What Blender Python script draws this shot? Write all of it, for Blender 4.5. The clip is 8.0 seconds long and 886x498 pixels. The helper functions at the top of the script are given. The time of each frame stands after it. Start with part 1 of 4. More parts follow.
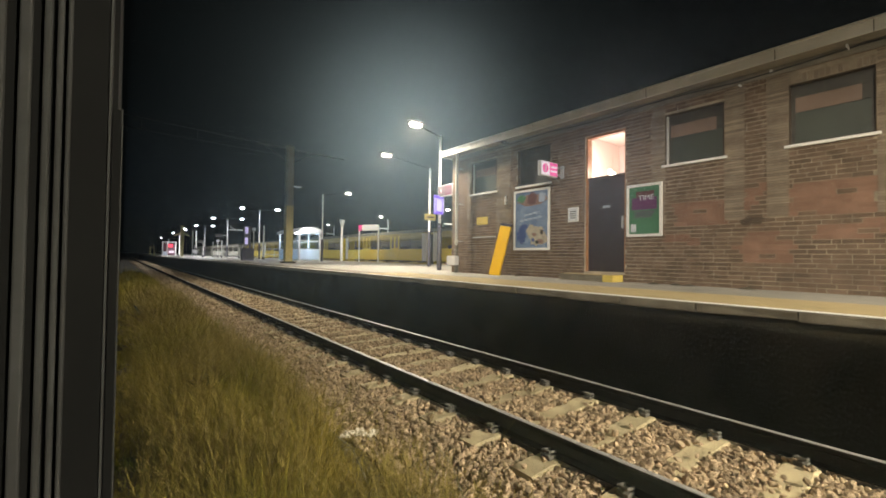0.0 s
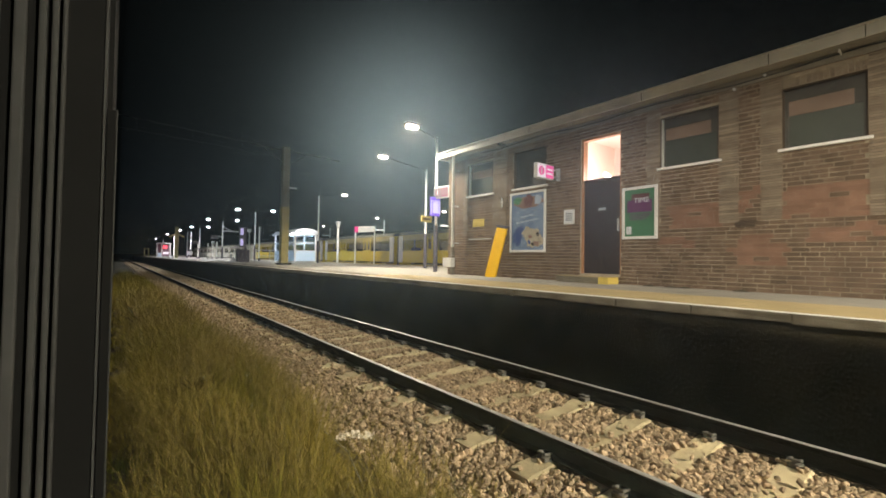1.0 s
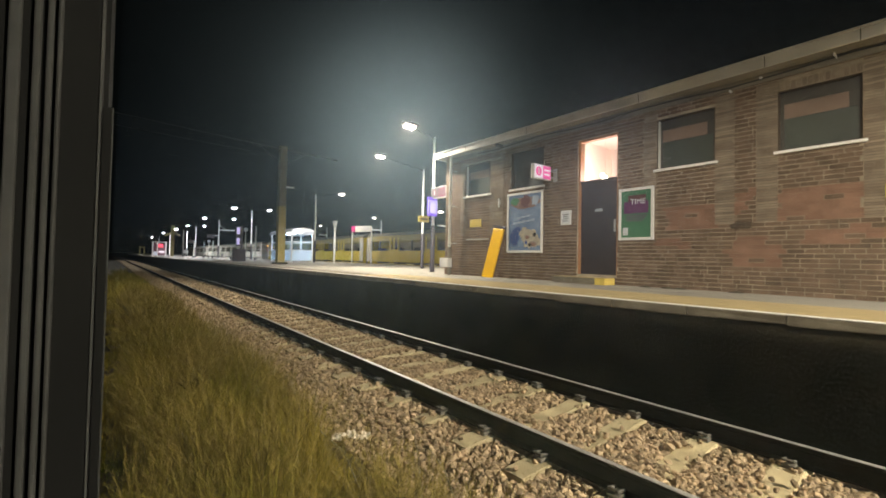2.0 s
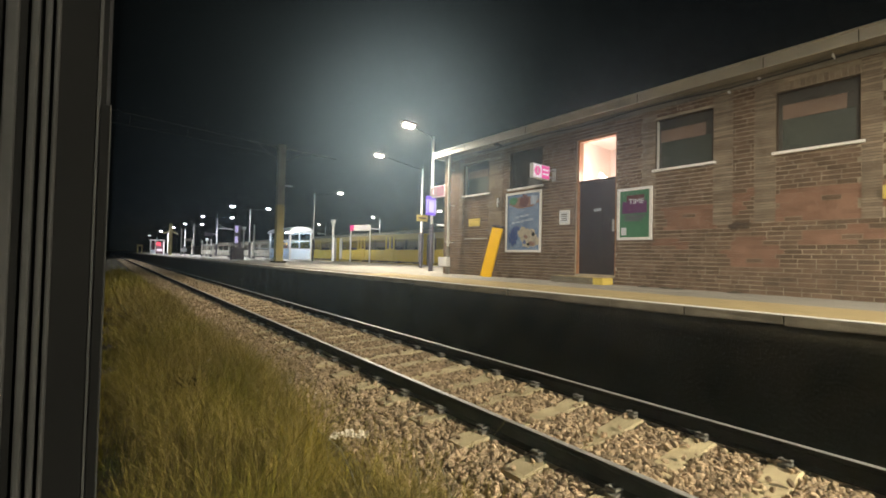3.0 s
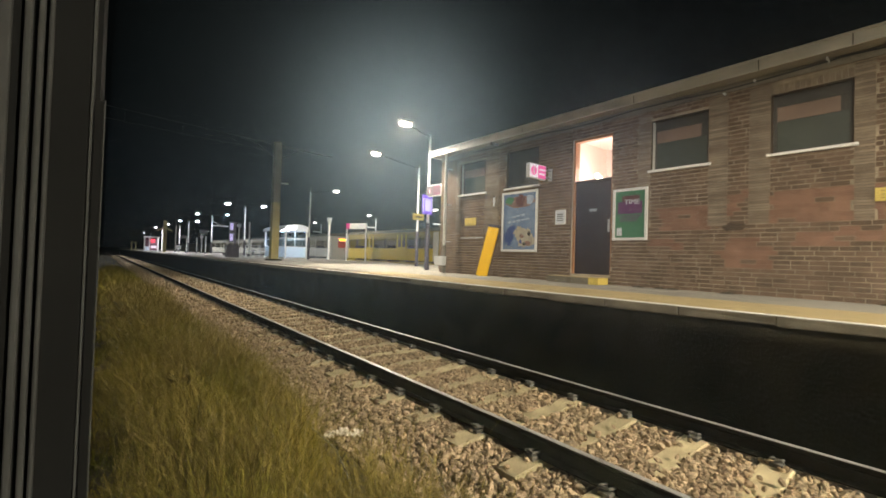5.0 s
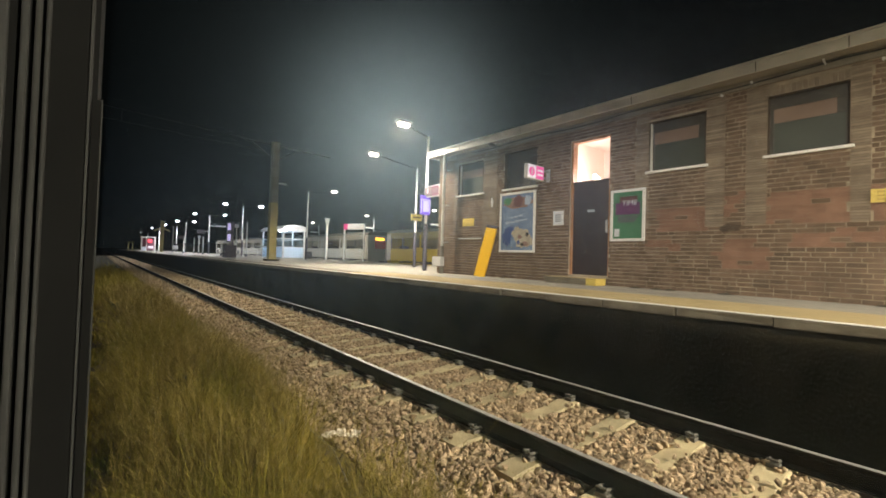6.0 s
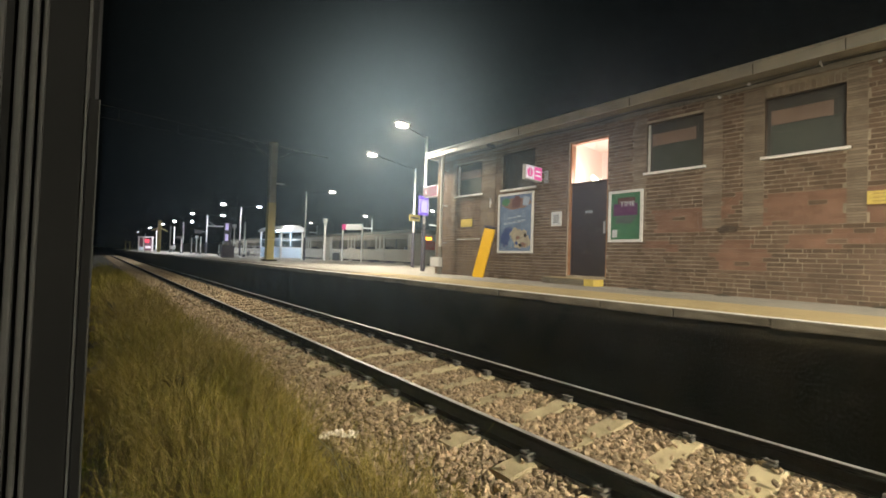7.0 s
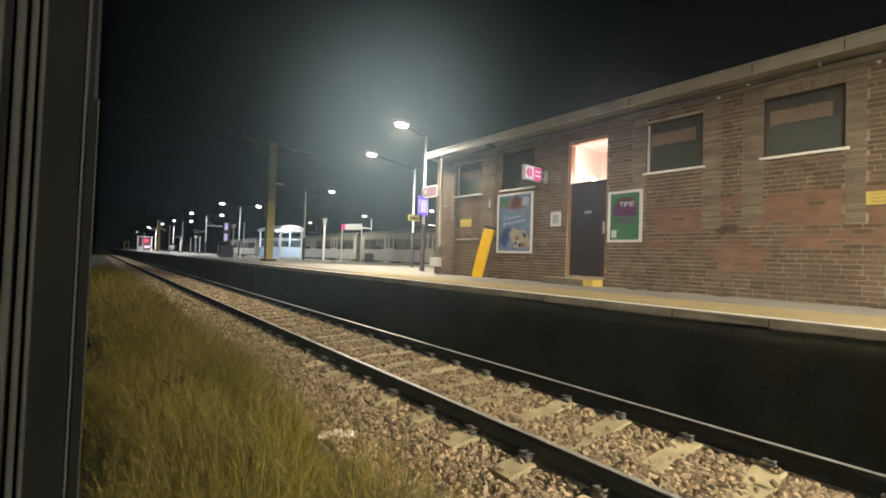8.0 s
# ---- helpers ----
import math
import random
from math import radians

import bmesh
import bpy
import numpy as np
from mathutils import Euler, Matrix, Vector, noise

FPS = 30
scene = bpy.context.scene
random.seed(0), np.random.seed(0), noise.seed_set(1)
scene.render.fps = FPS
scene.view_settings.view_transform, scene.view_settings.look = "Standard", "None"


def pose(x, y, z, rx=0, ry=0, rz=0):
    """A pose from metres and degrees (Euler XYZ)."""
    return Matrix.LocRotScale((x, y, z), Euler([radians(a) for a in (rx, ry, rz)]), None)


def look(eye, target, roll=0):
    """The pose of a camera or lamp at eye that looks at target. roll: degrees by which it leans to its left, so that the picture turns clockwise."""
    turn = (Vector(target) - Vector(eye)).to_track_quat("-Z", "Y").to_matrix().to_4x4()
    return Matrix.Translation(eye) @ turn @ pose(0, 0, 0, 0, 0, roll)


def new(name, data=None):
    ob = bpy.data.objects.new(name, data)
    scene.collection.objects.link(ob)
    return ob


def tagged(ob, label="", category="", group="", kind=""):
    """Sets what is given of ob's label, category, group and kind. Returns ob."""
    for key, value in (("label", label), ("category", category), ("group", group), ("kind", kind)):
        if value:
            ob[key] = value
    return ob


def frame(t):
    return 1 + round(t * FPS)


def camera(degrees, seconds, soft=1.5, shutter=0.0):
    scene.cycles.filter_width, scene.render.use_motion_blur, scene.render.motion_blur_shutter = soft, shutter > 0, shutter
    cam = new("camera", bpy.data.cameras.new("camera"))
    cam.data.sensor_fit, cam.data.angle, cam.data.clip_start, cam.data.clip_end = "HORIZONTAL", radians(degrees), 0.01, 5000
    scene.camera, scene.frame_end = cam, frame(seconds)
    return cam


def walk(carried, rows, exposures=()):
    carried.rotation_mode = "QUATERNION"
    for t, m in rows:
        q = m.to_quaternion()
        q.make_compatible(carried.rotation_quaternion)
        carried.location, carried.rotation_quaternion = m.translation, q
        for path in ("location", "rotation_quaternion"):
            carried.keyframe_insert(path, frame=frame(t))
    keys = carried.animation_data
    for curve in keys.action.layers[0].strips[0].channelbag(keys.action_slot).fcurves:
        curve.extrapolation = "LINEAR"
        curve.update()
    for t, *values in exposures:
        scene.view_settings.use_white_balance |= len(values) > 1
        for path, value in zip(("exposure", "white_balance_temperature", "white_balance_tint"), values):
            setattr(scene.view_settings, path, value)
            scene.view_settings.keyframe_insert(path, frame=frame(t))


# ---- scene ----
# x to the platform, y along the track, z above the rail heads
EYE = (0.0, 0.0, 1.4135)


def gaze(yaw, pitch, roll):
    a, b = radians(yaw), radians(pitch)
    d = Vector((math.sin(a) * math.cos(b), math.cos(a) * math.cos(b), math.sin(b)))
    return look(EYE, Vector(EYE) + d, roll)


cam = camera(93.16, 8.0, soft=1.7)
walk(cam, [
    (0.0, gaze(37.766, 1.074, 0.735)), (0.5, gaze(38.006, 1.220, 0.736)), (1.0, gaze(38.287, 1.335, 0.858)),
    (1.5, gaze(38.542, 1.388, 1.011)), (2.2, gaze(38.74, 1.340, 1.165)), (3.0, gaze(38.897, 1.257, 1.328)), (3.5, gaze(39.005, 1.193, 1.452)),
    (4.0, gaze(39.152, 1.159, 1.570)), (4.5, gaze(39.312, 1.133, 1.668)), (6.0, gaze(39.719, 1.218, 1.799)),
    (6.5, gaze(39.883, 1.283, 1.864)), (7.0, gaze(39.968, 1.307, 1.913)), (7.5, gaze(40.033, 1.324, 1.955)),
    (8.0, gaze(40.058, 1.314, 1.979))])

# ---- night sky and lamps ----
world = bpy.data.worlds.new("night")
scene.world = world
world.use_nodes = True
world.node_tree.nodes["Background"].inputs["Color"].default_value = (0.55, 0.72, 0.70, 1)
world.node_tree.nodes["Background"].inputs["Strength"].default_value = 0.0026
WARM, COOL = (1.0, 0.91, 0.73), (0.92, 0.96, 1.0)


def lamp_light(x, y, z, watts, colour, size=0.3, blend=0.5):
    data = bpy.data.lights.new("lantern_light", "SPOT")
    data.energy, data.color, data.shadow_soft_size = watts, colour, size * 0.5
    data.spot_size, data.spot_blend = radians(168), blend
    ob = new("lantern_light", data)
    ob.matrix_world = look((x, y, z), (x, y + 0.001, z - 5))
    return ob


# ---- materials ----
def mat(name, colour, rough=0.7, metal=0.0, vary=0.25, scale=6.0, bump=0.15, fine=60.0, random_piece="", spread=0.3, other=None, emit=0.0):
    """Two scales of noise over a base colour; random_piece: 'object' or 'island' varies it piece by piece."""
    m = bpy.data.materials.new(name)
    m.use_nodes = True
    nt = m.node_tree
    n, l = nt.nodes, nt.links
    b = n["Principled BSDF"]
    b.inputs["Roughness"].default_value, b.inputs["Metallic"].default_value = rough, metal
    co = n.new("ShaderNodeTexCoord")
    big, small = n.new("ShaderNodeTexNoise"), n.new("ShaderNodeTexNoise")
    big.inputs["Scale"].default_value, big.inputs["Detail"].default_value = scale, 5
    small.inputs["Scale"].default_value, small.inputs["Detail"].default_value = fine, 3
    geo = n.new("ShaderNodeNewGeometry")
    for t in (big, small):
        l.new(geo.outputs["Position"] if random_piece else co.outputs["Object"], t.inputs["Vector"])
    mix = n.new("ShaderNodeMix")
    mix.data_type, mix.blend_type = "RGBA", "MIX"
    c = Vector(colour[:3])
    dark = [v * (1 - vary) for v in c]
    light = [min(1, v * (1 + vary)) for v in (other or c)]
    mix.inputs["A"].default_value, mix.inputs["B"].default_value = (*dark, 1), (*light, 1)
    add = n.new("ShaderNodeMath")
    add.operation = "MULTIPLY_ADD"
    add.inputs[1].default_value = 0.35
    l.new(small.outputs["Fac"], add.inputs[0])
    ramp = n.new("ShaderNodeMapRange")
    ramp.inputs["From Min"].default_value, ramp.inputs["From Max"].default_value = 0.35, 1.0
    l.new(big.outputs["Fac"], add.inputs[2])
    l.new(add.outputs[0], ramp.inputs["Value"])
    l.new(ramp.outputs["Result"], mix.inputs["Factor"])
    out = mix.outputs["Result"]
    if random_piece:
        src = n.new("ShaderNodeObjectInfo").outputs["Random"] if random_piece == "object" else geo.outputs["Random Per Island"]
        mr = n.new("ShaderNodeMapRange")
        mr.inputs["To Min"].default_value, mr.inputs["To Max"].default_value = 1 - spread, 1 + spread
        l.new(src, mr.inputs["Value"])
        mul = n.new("ShaderNodeVectorMath")
        mul.operation = "SCALE"
        l.new(out, mul.inputs[0])
        l.new(mr.outputs["Result"], mul.inputs["Scale"])
        out = mul.outputs[0]
    b.inputs["Specular IOR Level"].default_value = 0.1 if rough >= 0.8 else 0.4
    l.new(out, b.inputs["Base Color"])
    if bump:
        bp = n.new("ShaderNodeBump")
        bp.inputs["Strength"].default_value, bp.inputs["Distance"].default_value = bump, 0.02
        l.new(small.outputs["Fac"], bp.inputs["Height"])
        l.new(bp.outputs["Normal"], b.inputs["Normal"])
    if emit:
        b.inputs["Emission Color"].default_value, b.inputs["Emission Strength"].default_value = (*colour[:3], 1), emit
    return m


def glow(name, colour, strength):
    m = bpy.data.materials.new(name)
    m.use_nodes = True
    b = m.node_tree.nodes["Principled BSDF"]
    b.inputs["Base Color"].default_value = (*[0.3 * v for v in colour], 1)
    b.inputs["Emission Color"].default_value, b.inputs["Emission Strength"].default_value = (*colour, 1), strength
    return m


def glass(name, colour=(0.9, 0.95, 0.95), rough=0.03):
    m = bpy.data.materials.new(name)
    m.use_nodes = True
    b = m.node_tree.nodes["Principled BSDF"]
    b.inputs["Base Color"].default_value = (*colour, 1)
    b.inputs["Roughness"].default_value, b.inputs["Transmission Weight"].default_value, b.inputs["IOR"].default_value = rough, 1.0, 1.1
    return m


M = dict(
    asphalt=mat("platform asphalt", (0.27, 0.25, 0.22), 0.9, vary=0.3, scale=1.2, bump=0.3, fine=120),
    coping=mat("worn concrete coping", (0.16, 0.14, 0.105), 0.88, vary=0.5, scale=3, bump=0.3),
    yellow_paint=mat("worn yellow platform paint", (0.37, 0.285, 0.145), 0.8, vary=0.22, scale=2.5, bump=0.2, fine=90),
    white_paint=mat("worn white edge paint", (0.72, 0.70, 0.66), 0.8, vary=0.15, scale=4, bump=0.15),
    face=mat("near-black platform wall", (0.034, 0.029, 0.018), 0.95, vary=0.85, scale=1.5, bump=0.3, fine=25),
    soil=mat("dark soil", (0.06, 0.052, 0.035), 1.0, vary=0.4, scale=2, bump=0.5, fine=30),
    ballast_bed=mat("ballast bed", (0.11, 0.082, 0.055), 0.95, vary=0.6, scale=14, bump=1.0, fine=35),
    stone=mat("granite ballast stones", (0.36, 0.27, 0.17), 0.9, vary=0.45, scale=9, bump=0.3, fine=70, random_piece="island", spread=0.42),
    concrete=mat("sleeper concrete", (0.45, 0.375, 0.225), 0.9, vary=0.3, scale=5, bump=0.3, fine=80, random_piece="object", spread=0.18),
    rail_steel=mat("near-black rail steel", (0.016, 0.012, 0.008), 0.95, vary=0.5, scale=8, bump=0.3),
    clip=mat("dull clip steel", (0.13, 0.12, 0.10), 0.7, metal=0.2, vary=0.3, scale=20),
    railtop=mat("polished rail head", (0.40, 0.385, 0.35), 0.55, metal=0.35, vary=0.15, scale=3, bump=0.03),
    brick=mat("brown brick", (0.145, 0.100, 0.070), 0.92, vary=0.4, scale=5, bump=0.12, fine=90, random_piece="island", spread=0.24),
    brick_one=mat("brown brick piece", (0.145, 0.100, 0.070), 0.92, vary=0.4, scale=5, bump=0.12, fine=90, random_piece="object", spread=0.24),
    brick_red=mat("repaired red brick", (0.215, 0.126, 0.088), 0.92, vary=0.3, scale=4, bump=0.1, fine=90, random_piece="island", spread=0.12),
    brick_edge=mat("buff edge brick", (0.225, 0.178, 0.132), 0.92, vary=0.3, scale=5, bump=0.12, fine=90, random_piece="island", spread=0.25),
    mortar=mat("lime mortar", (0.33, 0.275, 0.20), 0.95, vary=0.6, scale=2.2, bump=0.3, fine=9),
    fascia=mat("painted fascia", (0.55, 0.54, 0.49), 0.7, vary=0.25, scale=2, bump=0.1),
    felt=mat("roof felt", (0.05, 0.05, 0.05), 0.95),
    white=mat("white painted metal", (0.70, 0.69, 0.67), 0.5, vary=0.1, scale=3, bump=0.05),
    sill=mat("white painted sill", (0.78, 0.76, 0.72), 0.6, vary=0.15, scale=5, bump=0.1),
    wood_dark=mat("dark boarded window", (0.05, 0.045, 0.037), 0.6, vary=0.35, scale=3, bump=0.1),
    joint=mat("shallow buff joint", (0.155, 0.12, 0.088), 0.95, vary=0.3, scale=6, bump=0.2),
    frieze=mat("dull grey-brown board", (0.20, 0.18, 0.145), 0.8, vary=0.35, scale=1.6, bump=0.15),
    faded_ink=mat("faded lettering", (0.36, 0.26, 0.06), 0.6, vary=0.2, bump=0.0),
    arm_steel=mat("darkened steel", (0.05, 0.047, 0.04), 0.7, metal=0.3, vary=0.3, scale=5, bump=0.1),
    # brick colour lowered to carry the shade inside recesses
    reveal=mat("reveal brick darkened for shade", (0.075, 0.055, 0.04), 0.9, vary=0.3, scale=8, bump=0.1),
    board=mat("grey green window board", (0.055, 0.063, 0.05), 0.4, vary=0.3, scale=2, bump=0.05),
    board_top=mat("brown blind strip", (0.20, 0.135, 0.10), 0.6, vary=0.2, scale=3, bump=0.05),
    door=mat("dark brown door paint", (0.030, 0.020, 0.022), 0.45, vary=0.3, scale=3, bump=0.05),
    jamb=mat("varnished door jamb", (0.36, 0.17, 0.08), 0.6, vary=0.25, scale=5, bump=0.1),
    plaster=mat("white room plaster", (0.85, 0.74, 0.68), 0.9, vary=0.06, scale=2, bump=0.05),
    yellow=mat("yellow plastic", (0.80, 0.47, 0.004), 0.45, vary=0.1, scale=3, bump=0.03),
    yellow_sign=mat("yellow sign", (0.60, 0.45, 0.10), 0.5, vary=0.12, scale=8, bump=0.03),
    steel=mat("galvanised steel", (0.45, 0.45, 0.45), 0.5, metal=0.6, vary=0.2, scale=6, bump=0.08),
    purple=mat("dark purple paint", (0.06, 0.052, 0.068), 0.5, vary=0.25, scale=5, bump=0.05),
    mast=mat("dim mast olive", (0.21, 0.19, 0.13), 0.9, vary=0.3, scale=3, bump=0.2),
    mast_yellow=mat("yellow painted mast", (0.35, 0.29, 0.115), 0.8, vary=0.2, scale=3, bump=0.1),
    train_yellow=mat("yellow train paint", (0.36, 0.26, 0.012), 0.35, vary=0.08, scale=0.7, bump=0.0),
    train_grey=mat("pale grey train paint", (0.34, 0.315, 0.265), 0.4, vary=0.08, scale=0.7, bump=0.0),
    train_beige=mat("beige train band", (0.18, 0.155, 0.115), 0.4, vary=0.1, scale=0.7, bump=0.0),
    train_dull=mat("dull yellow train band", (0.19, 0.15, 0.045), 0.5, vary=0.12, scale=0.9, bump=0.0),
    train_black=mat("black train panel", (0.02, 0.02, 0.022), 0.4, vary=0.2, bump=0.0),
    train_roof=mat("dark grey train roof", (0.10, 0.095, 0.08), 0.8, vary=0.3, scale=1.5, bump=0.0),
    train_red=mat("red cab panel", (0.35, 0.05, 0.03), 0.4, vary=0.1, bump=0.0),
    frame_rubber=mat("ridged grey rubber", (0.031, 0.031, 0.029), 0.8, vary=0.25, scale=9, bump=0.02),
    frame_dark=mat("dark window panel", (0.004, 0.004, 0.0036), 0.8, vary=0.3, scale=6, bump=0.0),
    plant=mat("grass blade", (0.088, 0.128, 0.008), 0.8, vary=0.4, scale=1.3, bump=0.0, fine=20, random_piece="island", spread=0.5, other=(0.26, 0.19, 0.038)),
    weed_leaf=mat("dark weed leaf", (0.030, 0.034, 0.009), 0.9, vary=0.4, scale=8, bump=0.0),
    straw=mat("dry grass straw", (0.22, 0.17, 0.048), 0.9, vary=0.35, scale=2, bump=0.0, random_piece="island", spread=0.4),
    magenta=mat("magenta sign", (0.60, 0.03, 0.22), 0.4, vary=0.05, bump=0.0),
    ink=mat("black lettering", (0.02, 0.02, 0.02), 0.6, bump=0.0),
    lantern=glow("lantern glass", (1.0, 0.84, 0.66), 30),
    lantern_cool=glow("cool lantern glass", (0.95, 0.95, 1.0), 90),
    glass=glass("clear glass"),
)


# ---- builders ----
def bm_box(bm, x0, y0, z0, x1, y1, z1, bevel=0.0):
    r = bmesh.ops.create_cube(bm, size=1.0)
    bmesh.ops.scale(bm, vec=(x1 - x0, y1 - y0, z1 - z0), verts=r["verts"])
    bmesh.ops.translate(bm, vec=((x0 + x1) / 2, (y0 + y1) / 2, (z0 + z1) / 2), verts=r["verts"])
    if bevel:
        edges = list({e for v in r["verts"] for e in v.link_edges})
        bmesh.ops.bevel(bm, geom=edges, offset=bevel, segments=2, affect="EDGES", profile=0.5)


def bm_rod(bm, a, b, r0, r1=None, seg=12):
    a, b = Vector(a), Vector(b)
    d = b - a
    m = Matrix.Translation((a + b) / 2) @ d.to_track_quat("Z", "Y").to_matrix().to_4x4()
    bmesh.ops.create_cone(bm, cap_ends=True, segments=seg, radius1=r0, radius2=r0 if r1 is None else r1, depth=d.length, matrix=m)


def boxes(*specs, bevel=0.0):
    bm = bmesh.new()
    for s in specs:
        bm_box(bm, *s, bevel=bevel)
    return bm


def rods(*specs):
    bm = bmesh.new()
    for s in specs:
        bm_rod(bm, *s)
    return bm


def part(name, bm, material, parent=None, label=""):
    me = bpy.data.meshes.new(name)
    bm.to_mesh(me)
    bm.free()
    me.materials.append(M[material] if isinstance(material, str) else material)
    ob = new(name, me)
    ob.parent = parent
    return tagged(ob, label)


def thing(name, x, y, z, label, category, group="", rz=0.0):
    e = new(name)
    e.empty_display_size = 0.2
    e.matrix_world = pose(x, y, z, 0, 0, rz)
    return tagged(e, label, category, group)


def structure(name, bm, material, label):
    return tagged(part(name, bm, material), label, "", "", "structure")


def mesh_from(name, verts, faces, material):
    me = bpy.data.meshes.new(name)
    me.from_pydata(verts, [], faces)
    me.materials.append(M[material])
    return new(name, me)


PZ = 0.93      # platform level
EDGE = 5.20    # platform edge
WX = 8.49      # face of the building
FAR = 16.55    # far platform edge
R1, R2 = 2.82, 4.325

# ---- ground, platform ----
structure("ground", boxes((-1500, -1500, -0.9, 1500, 3000, -0.34)), "soil", "dark soil and verge around the railway")
bm = bmesh.new()
bmesh.ops.create_grid(bm, x_segments=40, y_segments=400, size=0.5)
for v in bm.verts:
    x, y = 1.6 + (v.co.x + 0.5) * 3.2, -6 + (v.co.y + 0.5) * 206
    k = min(1.0, max(0.0, (x - 1.65) / 0.65))
    v.co = Vector((x, y, -0.37 + 0.15 * k + 0.02 * noise.noise(Vector((x * 3, y * 3, 0)))))
structure("track_bed", bm, "ballast_bed", "bed of brown granite ballast under the track")

bm = boxes((EDGE + 0.95, -40, 0.2, FAR - 0.6, 170, PZ))
structure("platform", bm, "asphalt", "grey asphalt surface of the island platform")
structure("platform_wall", boxes((EDGE + 0.16, -40, -0.4, EDGE + 0.95, 170, PZ - 0.106), (FAR - 0.6, -40, -0.4, FAR - 0.14, 170, PZ - 0.135)), "face", "near-black platform side wall")
structure("far_coping", boxes((FAR - 0.6, -40, PZ - 0.11, FAR, 170, PZ)), "coping", "concrete coping of the far platform edge")

# ---- track ----
track = thing("track", 0, 0, 0, "railway track on concrete sleepers in brown ballast", "track")
track["kind"] = "structure"
PROFILE = [(-0.07, -0.159), (0.07, -0.159), (0.07, -0.148), (0.02, -0.13), (0.012, -0.05), (0.035, -0.035), (0.036, -0.008), (0.028, -0.002), (-0.028, -0.002), (-0.036, -0.008), (-0.035, -0.035), (-0.012, -0.05), (-0.02, -0.13), (-0.07, -0.148)]


def rail(x):
    bm = bmesh.new()
    a = [bm.verts.new((x + px, -15, pz)) for px, pz in PROFILE]
    b = [bm.verts.new((x + px, 200, pz)) for px, pz in PROFILE]
    for i in range(len(a)):
        j = (i + 1) % len(a)
        bm.faces.new((a[i], a[j], b[j], b[i]))
    ob = part("rail", bm, "rail_steel", track, "near-black steel rail")
    part("running_surface", boxes((x - 0.024, -15, -0.0025, x + 0.024, 200, 0.0)), "railtop", ob, "polished bright top of the rail")


rail(R1)
rail(R2)

SLEEPER_PITCH, SLEEPER_0 = 0.626, 0.8625


def sleeper_mesh():
    bm = bmesh.new()
    xs = [R1 - 0.42, R1 - 0.28, R1 + 0.22, R1 + 0.5, R2 - 0.5, R2 - 0.22, R2 + 0.30, R2 + 0.50]
    zs = [-0.175, -0.160, -0.160, -0.185, -0.185, -0.160, -0.160, -0.175]
    rings = []
    for x, z in zip(xs, zs):
        rings.append([bm.verts.new((x, s * w, zz)) for s, w, zz in ((-1, 0.13, -0.36), (-1, 0.112, z - 0.015), (-1, 0.095, z), (1, 0.095, z), (1, 0.112, z - 0.015), (1, 0.13, -0.36))])
    for p, q in zip(rings, rings[1:]):
        for i in range(5):
            bm.faces.new((p[i], p[i + 1], q[i + 1], q[i]))
    bm.faces.new(rings[0])
    bm.faces.new(list(reversed(rings[-1])))
    bmesh.ops.recalc_face_normals(bm, faces=bm.faces)
    me = bpy.data.meshes.new("sleeper")
    bm.to_mesh(me)
    bm.free()
    me.materials.append(M["concrete"])
    return me


def clip_mesh(side):
    bm = bmesh.new()
    s = side
    bm_box(bm, s * 0.06, -0.045, -0.162, s * 0.15, 0.045, -0.128, bevel=0.006)
    for y in (-0.032, 0.032):
        bm_rod(bm, (s * 0.05, y, -0.115), (s * 0.135, y, -0.098), 0.011, seg=8)
    bm_rod(bm, (s * 0.135, -0.04, -0.098), (s * 0.135, 0.04, -0.098), 0.012, seg=8)
    me = bpy.data.meshes.new("rail_clip")
    bm.to_mesh(me)
    bm.free()
    me.materials.append(M["clip"])
    return me


sleeper_me = sleeper_mesh()
clip_me = {s: clip_mesh(s) for s in (-1, 1)}
rng = random.Random(3)
for k in range(-3, 120):
    ob = new("sleeper", sleeper_me)
    ob.parent = track
    ob.matrix_basis = pose(0, SLEEPER_0 + k * SLEEPER_PITCH, rng.uniform(-0.006, 0.002), 0, 0, rng.uniform(-0.3, 0.3))
    if k < 45:
        for x in (R1, R2):
            for s in (-1, 1):
                c = new("rail_clip", clip_me[s])
                c.parent = ob
                c.matrix_basis = pose(x, 0, 0)


